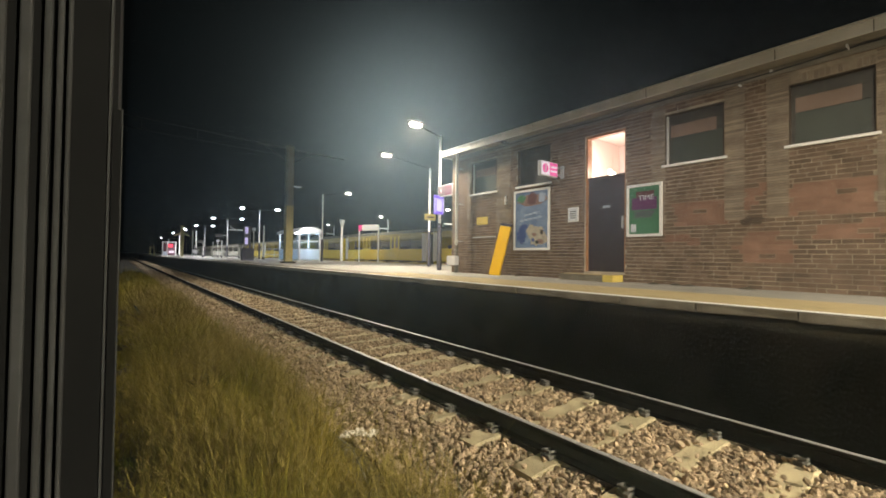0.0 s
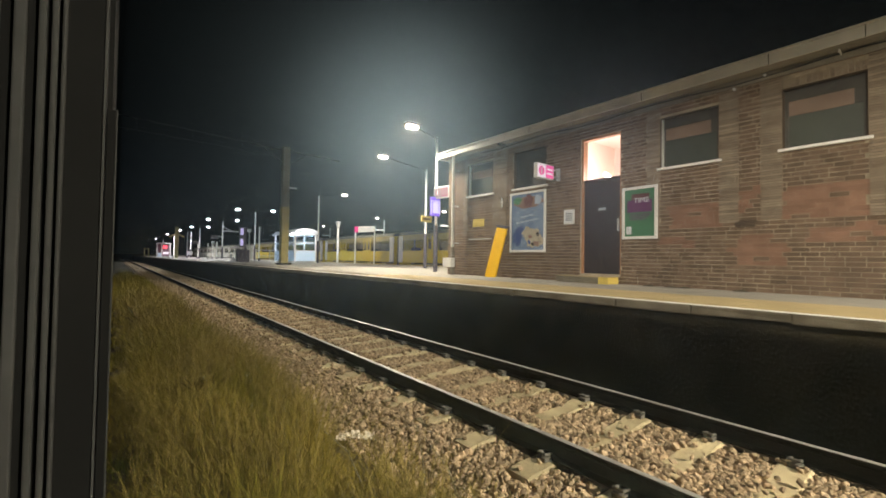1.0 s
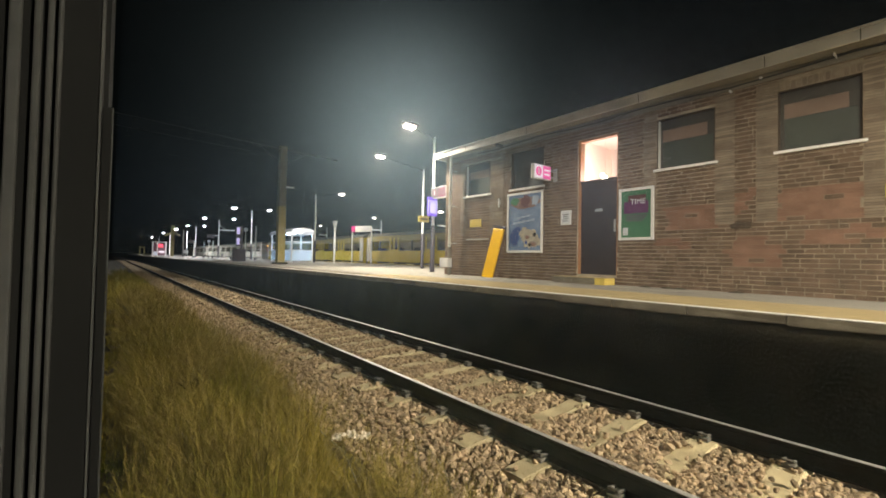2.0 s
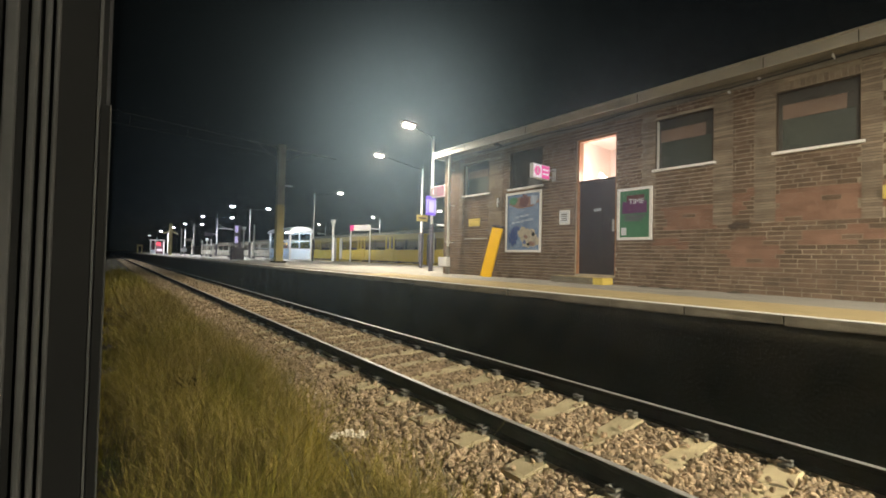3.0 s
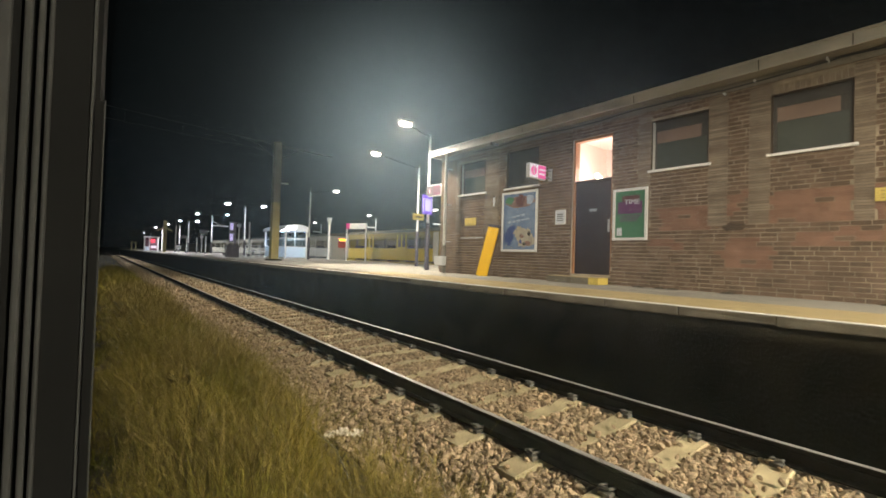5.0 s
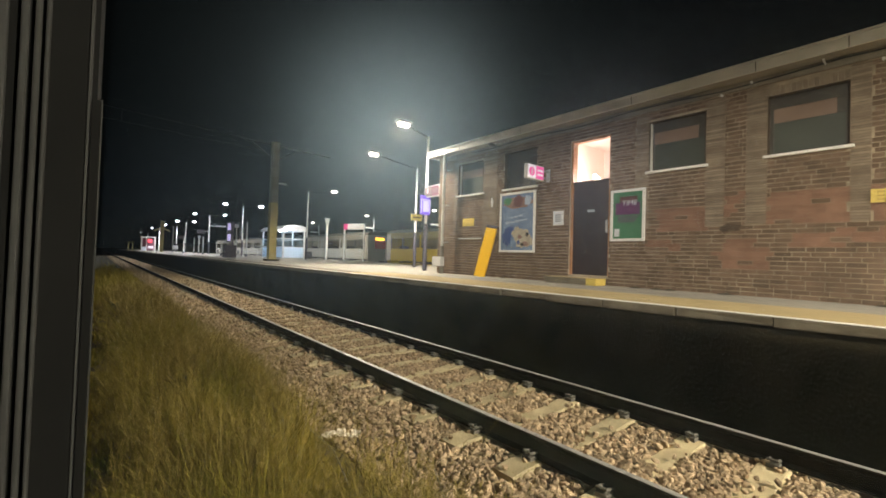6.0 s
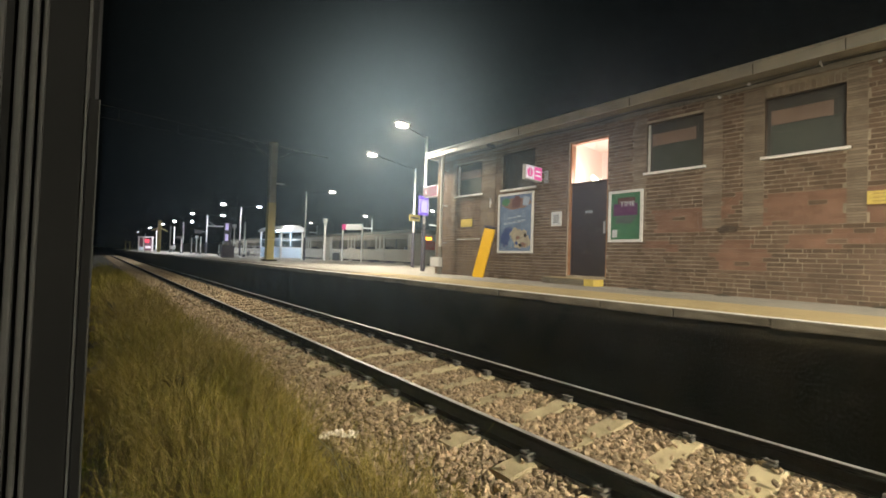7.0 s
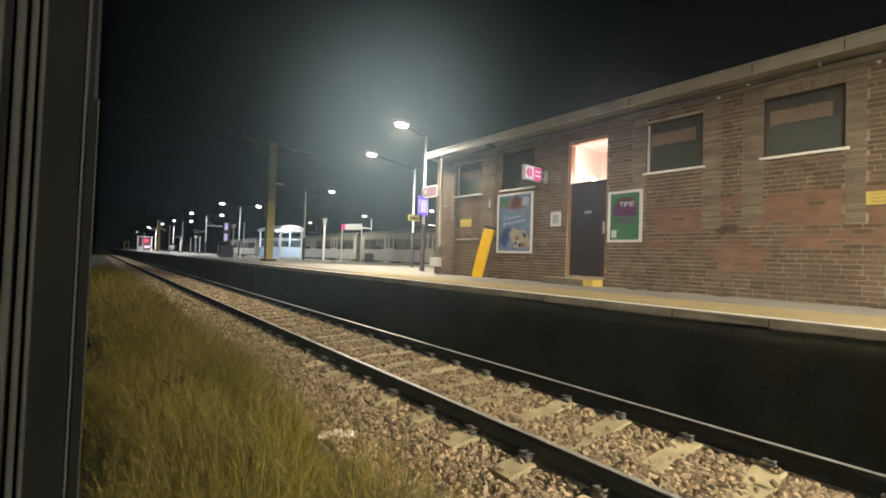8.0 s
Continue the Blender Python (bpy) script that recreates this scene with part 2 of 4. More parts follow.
# ---- ballast stones ----
def scatter_stones(name, x0, x1, y0, y1, count, smin, smax, seed):
    r = np.random.RandomState(seed)
    g = (1 + 5 ** 0.5) / 2
    base = np.array([(-1, g, 0), (1, g, 0), (-1, -g, 0), (1, -g, 0), (0, -1, g), (0, 1, g), (0, -1, -g), (0, 1, -g), (g, 0, -1), (g, 0, 1), (-g, 0, -1), (-g, 0, 1)]) / 1.9
    tri = np.array([(0, 11, 5), (0, 5, 1), (0, 1, 7), (0, 7, 10), (0, 10, 11), (1, 5, 9), (5, 11, 4), (11, 10, 2), (10, 7, 6), (7, 1, 8), (3, 9, 4), (3, 4, 2), (3, 2, 6), (3, 6, 8), (3, 8, 9), (4, 9, 5), (2, 4, 11), (6, 2, 10), (8, 6, 7), (9, 8, 1)])
    x = r.uniform(x0, x1, count)
    y = y0 + (y1 - y0) * r.uniform(0, 1, count) ** 1.35
    # fewer stones lie on the sleepers and none on the rails
    k = np.abs((y - SLEEPER_0) / SLEEPER_PITCH - np.round((y - SLEEPER_0) / SLEEPER_PITCH)) * SLEEPER_PITCH
    on = (k < np.where((x < R1) | (x > R2 - 0.55), 0.118, 0.095)) & (x > R1 - 0.46) & (x < R2 + 0.46)
    keep = (~on | (r.uniform(0, 1, count) < np.where((x > R1 + 0.05) & (x < R1 + 0.55), 0.3, 0.025) + np.clip((y - 6) / 30, 0, 0.35))) & (np.abs(x - R1) > 0.09) & (np.abs(x - R2) > 0.09)
    x, y, on = x[keep], y[keep], on[keep]
    n = len(x)
    size = r.uniform(smin, smax, n)
    rise = np.clip((x - 1.65) / 0.65, 0, 1)
    z = np.where(on, -0.148, -0.367 + 0.156 * rise + r.uniform(-0.014, 0.026, n))
    sc = size[:, None, None] * r.uniform(0.6, 1.25, (n, 1, 3))
    v = base[None] * (1 + r.uniform(-0.34, 0.34, (n, 12, 1))) * sc
    a = r.uniform(0, 6.283, (n, 2))
    c, s = np.cos(a[:, 0])[:, None], np.sin(a[:, 0])[:, None]
    v = np.stack([v[..., 0] * c - v[..., 1] * s, v[..., 0] * s + v[..., 1] * c, v[..., 2]], -1)
    c, s = np.cos(a[:, 1])[:, None], np.sin(a[:, 1])[:, None]
    v = np.stack([v[..., 0], v[..., 1] * c - v[..., 2] * s, v[..., 1] * s + v[..., 2] * c], -1)
    v += np.stack([x, y, z], -1)[:, None]
    f = (tri[None] + 12 * np.arange(n)[:, None, None]).reshape(-1)
    me = bpy.data.meshes.new(name)
    me.vertices.add(n * 12)
    me.vertices.foreach_set("co", v.reshape(-1))
    me.loops.add(len(f))
    me.loops.foreach_set("vertex_index", f.astype(np.int32))
    me.polygons.add(n * 20)
    me.polygons.foreach_set("loop_start", np.arange(0, n * 60, 3, dtype=np.int32))
    me.polygons.foreach_set("use_smooth", np.zeros(n * 20, dtype=bool))
    me.update(calc_edges=True)
    me.validate()
    me.materials.append(M["stone"])
    return new(name, me)


tagged(scatter_stones("ballast_stones", 1.75, 4.52, 0.4, 14, 64000, 0.016, 0.035, 5), "loose brown and grey granite ballast stones between the sleepers", "ballast", "", "stuff")
tagged(scatter_stones("ballast_stones", 1.9, 4.52, 14, 100, 20000, 0.035, 0.055, 6), "brown ballast stones along the distant track", "ballast", "", "stuff")


# ---- platform edge ----
edge = thing("platform_edge", 0, 0, 0, "row of worn concrete coping slabs along the platform edge", "platform edge")
edge["kind"] = "structure"
SLAB = 0.905
slab_me = []
for k in range(6):
    rr = random.Random(k)
    bm = boxes((0, 0.005, PZ - 0.105, 0.95, SLAB - 0.005, PZ), bevel=0.012)
    if k < 3:
        # a chipped lower corner
        for v in bm.verts:
            if v.co.x < 0.1 and v.co.y < 0.1 and v.co.z < PZ - 0.07:
                v.co.x += 0.025 + 0.02 * k
                v.co.z += 0.015
    me = bpy.data.meshes.new("coping_slab")
    bm.to_mesh(me)
    bm.free()
    me.materials.append(M["coping"])
    slab_me.append(me)
for k in range(-4, 60):
    ob = new("coping_slab", slab_me[(k * k + k // 2) % 6])
    ob.parent = edge
    ob.matrix_basis = pose(EDGE + rng.uniform(-0.014, 0.014), k * SLAB + 0.2, rng.uniform(-0.005, 0.0))
part("coping_far", boxes((EDGE, 61 * SLAB, PZ - 0.105, EDGE + 0.95, 170, PZ)), "coping", edge)
structure("yellow_band", boxes((EDGE + 0.105, -40, PZ + 0.001, EDGE + 1.5, 10.5, PZ + 0.006)), "yellow_paint", "faded yellow painted band behind the platform edge")
structure("white_line", boxes((EDGE - 0.004, -40, PZ + 0.001, EDGE + 0.10, 170, PZ + 0.007)), "white_paint", "worn white line along the platform edge")


# ---- building ----
BY0, BY1, BTOP, LAP = -9.0, 10.50, 4.63, 0.15
OPEN = [(4.66, 5.64, PZ + 0.2, 4.23), (0.92, 1.91, 3.27, 4.25), (2.82, 3.84, 3.27, 4.26), (6.62, 7.70, 3.32, 4.30), (8.50, 9.56, 3.32, 4.26)]
building = thing("station_building", WX, 0, PZ, "long low brown brick station building with a flat roof", "building")
building["kind"] = "structure"

COLUMNS = [(0.70, 0.915), (1.915, 2.20), (2.52, 2.815), (3.845, 4.10), (7.96, 8.495), (9.565, 9.76)]


def wall_core():
    bm = bmesh.new()
    ys = sorted({BY0, BY1, *[o[0] for o in OPEN], *[o[1] for o in OPEN]})
    for a, b in zip(ys, ys[1:]):
        o = [q for q in OPEN if q[0] <= a and q[1] >= b]
        if o:
            bm_box(bm, 0.006, a, 0, 0.3, b, o[0][2] - PZ)
            bm_box(bm, 0.006, a, o[0][3] - PZ, 0.3, b, BTOP - PZ)
        else:
            bm_box(bm, 0.006, a, 0, 0.3, b, BTOP - PZ)
    bm_box(bm, 0.3, BY1 - 0.3, 0, 6.5, BY1, BTOP - PZ)
    bm_box(bm, 6.2, BY0, 0, 6.5, BY1 - 0.3, BTOP - PZ)
    bm_box(bm, 0.3, BY0, 0, 6.2, BY0 + 0.3, BTOP - PZ)
    return bm


for a, b in COLUMNS:
    part("joint_strip", boxes((0.001, a + 0.001, 2.135 - PZ, 0.006, b - 0.001, 4.45 - PZ)), "joint", building, "shallow recessed joints between thin bricks")
part("wall", wall_core(), "mortar", building, "pale mortar joints of the brick wall")
roof = part("roof", boxes((-0.30, BY0 - 0.3, BTOP - PZ, 6.8, BY1 + LAP, BTOP - PZ + 0.04)), "felt", building, "flat felted roof")
part("fascia", boxes((-0.34, BY0 - 0.34, BTOP - PZ - 0.03, -0.302, BY1 + LAP + 0.04, BTOP - PZ + 0.13), (-0.302, BY1 + LAP + 0.002, BTOP - PZ - 0.03, 6.8, BY1 + LAP + 0.04, BTOP - PZ + 0.13), bevel=0.004), "fascia", roof, "pale painted roof fascia")
part("gutter_lip", boxes((-0.37, BY0 - 0.34, BTOP - PZ + 0.131, -0.30, BY1 + LAP + 0.07, BTOP - PZ + 0.16)), "fascia", roof, "pale metal roof edge trim")
part("soffit", boxes((-0.30, BY0 - 0.3, BTOP - PZ - 0.022, 0.012, BY1 + LAP, BTOP - PZ - 0.002)), "frieze", roof, "dull grey-brown timber soffit")
part("eaves_board", boxes((-0.022, BY0, 4.475 - PZ, 0.012, BY1, BTOP - PZ - 0.023), bevel=0.004), "frieze", roof, "dull grey-brown board at the top of the wall")
for y in (8.02, -3.0):
    part("eaves_bracket", boxes((-0.29, y - 0.03, BTOP - PZ - 0.10, 0.0, y + 0.03, BTOP - PZ - 0.024)), "arm_steel", roof, "dark bracket under the eaves")
for y in (0.9, 2.0, 4.05, 6.9, 9.2):
    part("fascia_joint", boxes((-0.343, y, BTOP - PZ - 0.032, -0.341, y + 0.012, BTOP - PZ + 0.13)), "arm_steel", roof)

# brick courses
RED = [(-0.9, 1.93, 2.10, 2.62), (0.2, 1.5, 1.78, 2.0), (1.9, 2.62, 1.32, 1.86), (2.85, 3.7, 2.05, 2.5), (3.1, 3.9, 1.72, 1.86), (-0.6, 0.3, 1.45, 1.7), (2.22, 2.5, 2.25, 2.65)]


def is_red(y, z, r):
    w = 0.17 * noise.noise(Vector((y * 2, z * 3, 4)))
    return any(a + w < y < b + w and c < z + w * 0.5 < d for a, b, c, d in RED) and r.random() < 0.95


def spans(a, b, z0, z1, cuts):
    """The stretch a..b without the cuts that meet z0..z1."""
    out = [(a, b)]
    for c0, c1, c2, c3 in cuts:
        if z1 > c2 + 0.01 and z0 < c3 - 0.01:
            out = [s for x0, x1 in out for s in ((x0, min(x1, c0)), (max(x0, c1), x1)) if s[1] - s[0] > 0.03]
    return out


def lay_bricks():
    r = random.Random(11)
    groups = {"brick": [], "brick_red": [], "brick_edge": []}
    course = 0.075
    cuts = [(a - 0.005, b + 0.005, c, d) for a, b, c, d in OPEN] + [(0.91, 1.915, 4.25, 4.40)] + [(a - 0.005, b + 0.005, 2.13, 4.455) for a, b in COLUMNS]
    for i in range(int((BTOP - 0.03 - PZ) / course)):
        z0, z1 = PZ + i * course + 0.006, PZ + (i + 1) * course - 0.006
        off = (0.0, 0.1125, 0.056, 0.169)[i % 4]
        y = -2.6 + off
        while y < BY1:
            w = 0.215 if i % 2 or r.random() < 0.8 else 0.102
            for a, b in spans(y, min(y + w, BY1), z0, z1, cuts):
                g = "brick_red" if is_red((a + b) / 2, z0, r) else "brick"
                if g == "brick_red":
                    groups[g].append((a - 0.0048, b + 0.0048, z0 - 0.0052, z1 + 0.0052, r.uniform(-0.001, 0.001)))
                    continue
                groups[g].append((a, b, z0 + r.uniform(-0.0015, 0.0015), z1 + r.uniform(-0.0015, 0.0015), r.uniform(-0.002, 0.002)))
            y += w + 0.011
    for a, b in COLUMNS:
        z = 2.136
        while z < 4.42:
            groups["brick_edge"].append((a, b, z, z + 0.032, -0.006 + r.uniform(-0.0015, 0.0015)))
            z += 0.0425
    # soldier course over the near window
    y = 0.925
    while y < 1.85:
        groups["brick_edge"].append((y, y + 0.058, 4.262, 4.39, -0.004 + r.uniform(-0.003, 0.003)))
        y += 0.069
    return groups


def brick_faces(q):
    a, b, c, d, p = q
    x0, x1 = p, 0.02
    v = [(x0, a, c), (x0, b, c), (x0, b, d), (x0, a, d), (x1, a, c), (x1, b, c), (x1, b, d), (x1, a, d)]
    f = [(3, 2, 1, 0), (0, 1, 5, 4), (1, 2, 6, 5), (2, 3, 7, 6), (3, 0, 4, 7)]
    return v, f


BRICKS = lay_bricks()


def joined_bricks(name, qs, material, label):
    V, F = [], []
    for q in qs:
        v, f = brick_faces(q)
        n = len(V)
        V += [(x, y, z - PZ) for x, y, z in v]
        F += [tuple(i + n for i in g) for g in f]
    ob = mesh_from(name, V, F, material)
    ob.parent = building
    return tagged(ob, label, "", "", "stuff")


def near_brick(q):
    return 0.25 < q[0] and q[1] < 3.9 and 1.45 < q[2] < 2.75


near = [q for q in BRICKS["brick"] if near_brick(q)][:300]
chosen = {id(q) for q in near}
joined_bricks("bricks", [q for q in BRICKS["brick"] if id(q) not in chosen], "brick", "weathered brown bricks in stretcher bond")
joined_bricks("red_bricks", BRICKS["brick_red"], "brick_red", "patches of newer red brick repairs")
joined_bricks("edge_bricks", BRICKS["brick_edge"], "brick_edge", "thin buff bricks on edge beside the windows")


def window(y0, y1, z0, z1, bright):
    e = new("window")
    e.parent = building
    tagged(e, "boarded window with a white sill")
    z0, z1 = z0 - PZ, z1 - PZ
    fr = part("window_frame", boxes((0.10, y0, z0, 0.16, y0 + 0.06, z1), (0.10, y1 - 0.06, z0, 0.16, y1, z1), (0.10, y0 + 0.06, z1 - 0.07, 0.16, y1 - 0.06, z1), (0.10, y0 + 0.06, z0, 0.16, y1 - 0.06, z0 + 0.05)), "wood_dark", e, "dark timber window frame")
    # linings in a darkened brick colour stand for the recess shade
    for q in ((y0, z0, y0 + 0.012, z1), (y1 - 0.012, z0, y1, z1), (y0 + 0.012, z1 - 0.012, y1 - 0.012, z1)):
        part("reveal", boxes((-0.003, q[0], q[1], 0.10, q[2], q[3])), "reveal", e, "brick reveal darkened for shade")
    # flat dark strips stand in for shade at the recess top and side
    part("top_board", boxes((0.105, y0 + 0.06, z1 - 0.20, 0.145, y1 - 0.06, z1 - 0.07)), "wood_dark", e, "dark strip for the shade under the window head")
    zm = z1 - 0.20 - 0.24 * (z1 - z0)
    part("pane", boxes((0.125, y0 + 0.06, z0 + 0.05, 0.145, y1 - 0.06, zm)), bright, e, "dull grey-green glazing board")
    part("upper_panel", boxes((0.115, y0 + 0.16, zm, 0.145, y1 - 0.06, z1 - 0.20)), "board_top" if bright == "board" else "wood_dark", e, "brown upper window panel")
    part("side_board", boxes((0.112, y0 + 0.06, zm, 0.145, y0 + 0.16, z1 - 0.20)), "wood_dark", e, "dark strip for the shade beside the reveal")
    if y0 in (2.82, 8.50):
        part("side_trim", boxes((0.03, y1 - 0.033, z0, 0.10, y1 - 0.013, z1 - 0.02)), "fascia", e, "pale weathered side trim")
    part("window_sill", boxes((-0.05, y0 - 0.05, z0 - 0.045, 0.10, y1 + 0.05, z0), bevel=0.006), "sill", e, "white painted sill")


window(0.92, 1.91, 3.27, 4.25, "board")
window(2.82, 3.84, 3.27, 4.26, "board")
window(6.62, 7.70, 3.32, 4.30, "wood_dark")
window(8.50, 9.56, 3.32, 4.26, "board")

# lit room behind the fanlight
structure("lobby", boxes((WX + 0.3, 4.2, PZ + 0.19, WX + 2.3, 6.1, PZ + 0.2), (WX + 0.3, 4.2, 4.5, WX + 2.3, 6.1, 4.55), (WX + 2.3, 4.2, PZ + 0.19, WX + 2.35, 6.1, 4.55), (WX + 0.3, 4.15, PZ + 0.19, WX + 2.3, 4.2, 4.55), (WX + 0.3, 6.1, PZ + 0.19, WX + 2.3, 6.15, 4.55)), "plaster", "white plastered lobby behind the door")
room = bpy.data.lights.new("lobby_light", "POINT")
room.energy, room.color, room.shadow_soft_size = 72, (1.0, 0.80, 0.72), 0.05
new("lobby_light", room).location = (WX + 0.76, 5.462, 3.50)
lobby_lamp = thing("lobby_lamp", WX + 0.62, 5.31, 4.5, "small glowing globe lamp hanging in the lobby", "lamp")
part("flex", rods(((0, 0, -1.07), (0, 0, 0.0), 0.003)), "plaster", lobby_lamp)
bm = bmesh.new()
bmesh.ops.create_icosphere(bm, subdivisions=2, radius=0.07, matrix=Matrix.Translation((0, 0, -1.12)))
part("globe", bm, "lantern", lobby_lamp, "glowing globe")
door = new("door")
door.parent = building
tagged(door, "dark brown station door under a lit fanlight")
Z2 = 3.22 - PZ
part("leaf", boxes((0.10, 4.70, 0.2, 0.15, 5.60, Z2), bevel=0.006), "door", door, "dark brown flush door leaf")
part("jamb", boxes((0.05, 4.66, 0.2, 0.19, 4.70, 3.30)), "jamb", door)
part("jamb", boxes((0.05, 5.60, 0.2, 0.19, 5.64, 3.30)), "jamb", door)
part("head", boxes((0.05, 4.70, 3.25, 0.19, 5.60, 3.30)), "jamb", door)
part("transom", boxes((0.06, 4.70, Z2, 0.18, 5.60, Z2 + 0.05)), "door", door)
pane = part("pane", boxes((0.11, 4.70, Z2 + 0.05, 0.118, 5.60, 3.25)), "glass", door, "clear fanlight pane")
pane.visible_shadow = False
part("nameplate", boxes((0.094, 5.06, 1.62, 0.10, 5.24, 1.68)), "steel", door, "small pale door plate")
part("door_handle", boxes((0.06, 4.74, 1.15, 0.10, 4.78, 1.42), bevel=0.008), "steel", door)
step = thing("door_step", WX - 0.42, 4.70, PZ, "concrete door step with a yellow painted end", "step")
part("slab", boxes((0, 0.0, 0, 0.405, 1.30, 0.14), bevel=0.01), "coping", step)
part("yellow_top", boxes((0.002, 0.01, 0.14, 0.405, 1.29, 0.145)), "yellow_paint", step, "yellow painted tread")
part("yellow_end", boxes((-0.004, 0.0, 0.0, 0.0, 0.22, 0.14), (0, -0.004, 0.0, 0.4, 0.0, 0.14)), "yellow_sign", step, "bright yellow painted nosing")

# ---- things on and by the building ----
def flat_text(name, body, size, material, parent, m, label=""):
    cu = bpy.data.curves.new(name, "FONT")
    cu.body, cu.size, cu.extrude, cu.align_x, cu.align_y = body, size, 0.002, "CENTER", "CENTER"
    ob = new(name, cu)
    dg = bpy.context.evaluated_depsgraph_get()
    me = bpy.data.meshes.new_from_object(ob.evaluated_get(dg))
    bpy.data.objects.remove(ob)
    me.materials.clear()
    me.materials.append(M[material])
    ob = new(name, me)
    ob.parent = parent
    ob.matrix_basis = m
    return tagged(ob, label)


# writing on a wall that faces the track reads along -y
def on_wall(x, y, z):
    return Matrix.Translation((x, y, z)) @ Matrix(((0, 0, -1, 0), (-1, 0, 0, 0), (0, 1, 0, 0), (0, 0, 0, 1)))


M["poster_green"] = mat("green poster print", (0.055, 0.17, 0.09), 0.3, vary=0.1, scale=3, bump=0.0)
M["poster_purple"] = mat("purple poster print", (0.11, 0.03, 0.11), 0.3, vary=0.15, scale=6, bump=0.0)
M["poster_red"] = mat("dark red poster print", (0.10, 0.04, 0.045), 0.3, vary=0.2, scale=6, bump=0.0)
M["poster_blue"] = mat("blue poster print", (0.13, 0.19, 0.34), 0.25, vary=0.2, scale=5, bump=0.0, other=(0.20, 0.26, 0.36))
M["poster_cream"] = mat("cream poster print", (0.36, 0.32, 0.25), 0.3, vary=0.35, scale=14, bump=0.0)
M["poster_soft"] = mat("soft blue poster print", (0.30, 0.36, 0.47), 0.3, vary=0.2, scale=9, bump=0.0)
M["poster_deep"] = mat("deep blue poster print", (0.04, 0.07, 0.20), 0.3, vary=0.2, scale=6, bump=0.0)
M["poster_brown"] = mat("brown poster print", (0.20, 0.12, 0.10), 0.3, vary=0.35, scale=7, bump=0.0)
M["pale_print"] = mat("pale print", (0.60, 0.62, 0.66), 0.4, vary=0.1, bump=0.0)


def poster(y0, y1, z0, z1, sheet, label):
    e = thing("poster_frame", WX - 0.012, y0, z0, label, "poster", "framed posters on the wall")
    w, h = y1 - y0, z1 - z0
    part("frame", boxes((-0.03, 0, 0, 0.008, 0.055, h), (-0.03, w - 0.055, 0, 0.008, w, h), (-0.03, 0.055, 0, 0.008, w - 0.055, 0.055), (-0.03, 0.055, h - 0.055, 0.008, w - 0.055, h), bevel=0.004), "white", e, "white poster frame")
    part("poster", boxes((-0.012, 0.055, 0.055, 0.004, w - 0.055, h - 0.055)), sheet, e)
    return e, w, h


def blob(cy, cz, ry, rz, x=-0.016, seg=28, rough=0.0, seed=1):
    bm = bmesh.new()
    r = random.Random(seed)
    vs = []
    for i in range(seg):
        a = 6.2832 * i / seg
        k = 1 + rough * r.uniform(-1, 1)
        vs.append(bm.verts.new((x, cy + ry * k * math.cos(a), cz + rz * k * math.sin(a))))
    f = bm.faces.new(vs)
    r2 = bmesh.ops.extrude_face_region(bm, geom=[f])
    bmesh.ops.translate(bm, vec=(0.003, 0, 0), verts=[v for v in r2["geom"] if isinstance(v, bmesh.types.BMVert)])
    bmesh.ops.recalc_face_normals(bm, faces=bm.faces)
    return bm


e, w, h = poster(3.88, 4.61, 1.88, 2.96, "poster_green", "white framed green poster with a purple headline block")
part("headline_block", boxes((-0.016, 0.11, 0.55, -0.012, w - 0.11, 0.80)), "poster_purple", e, "purple printed block")
part("headline_block", boxes((-0.016, 0.16, 0.80, -0.012, w - 0.20, 0.93)), "poster_red", e, "dark red printed block")
flat_text("headline", "TIME", 0.15, "pale_print", e, on_wall(-0.019, w * 0.44, 0.79), "pale headline letters")
for i in range(4):
    part("text_bar", boxes((-0.016, 0.13 + 0.03 * i, 0.50 - 0.035 * i, -0.012, w - 0.16, 0.515 - 0.035 * i)), "poster_purple", e)
part("notice_square", boxes((-0.016, w - 0.20, 0.10, -0.012, w - 0.09, 0.26)), "pale_print", e, "small pale printed square")
e, w, h = poster(6.61, 7.80, 1.62, 3.20, "poster_blue", "white framed blue advertising poster with food pictures")
pics = [(0.36, 0.34, 0.25, 0.26, 0.28, 2, "poster_cream"), (0.58, 0.52, 0.20, 0.12, 0.3, 4, "poster_cream"), (0.92, 0.40, 0.15, 0.22, 0.25, 6, "poster_deep"), (0.82, 0.62, 0.13, 0.07, 0.3, 7, "poster_deep"),
        (0.30, 0.22, 0.10, 0.07, 0.35, 16, "poster_brown"), (0.48, 0.40, 0.06, 0.05, 0.3, 17, "poster_brown"), (0.24, 0.46, 0.05, 0.06, 0.3, 19, "ink"), (0.40, 0.20, 0.05, 0.04, 0.3, 20, "ink"), (0.52, 0.26, 0.05, 0.05, 0.35, 21, "poster_deep"),
        (0.58, 1.30, 0.48, 0.15, 0.10, 18, "poster_brown"), (0.55, 1.33, 0.15, 0.17, 0.2, 8, "poster_red"), (0.92, 1.36, 0.15, 0.10, 0.2, 9, "poster_green"), (0.24, 1.34, 0.11, 0.12, 0.2, 10, "poster_soft")]
for k, (cy, cz, ry, rz, rough, seed, ink) in enumerate(pics):
    part("picture", blob(cy, cz, ry, rz, x=-0.0155 - 0.0006 * k, rough=rough, seed=seed), ink, e, "printed picture on the blue poster")
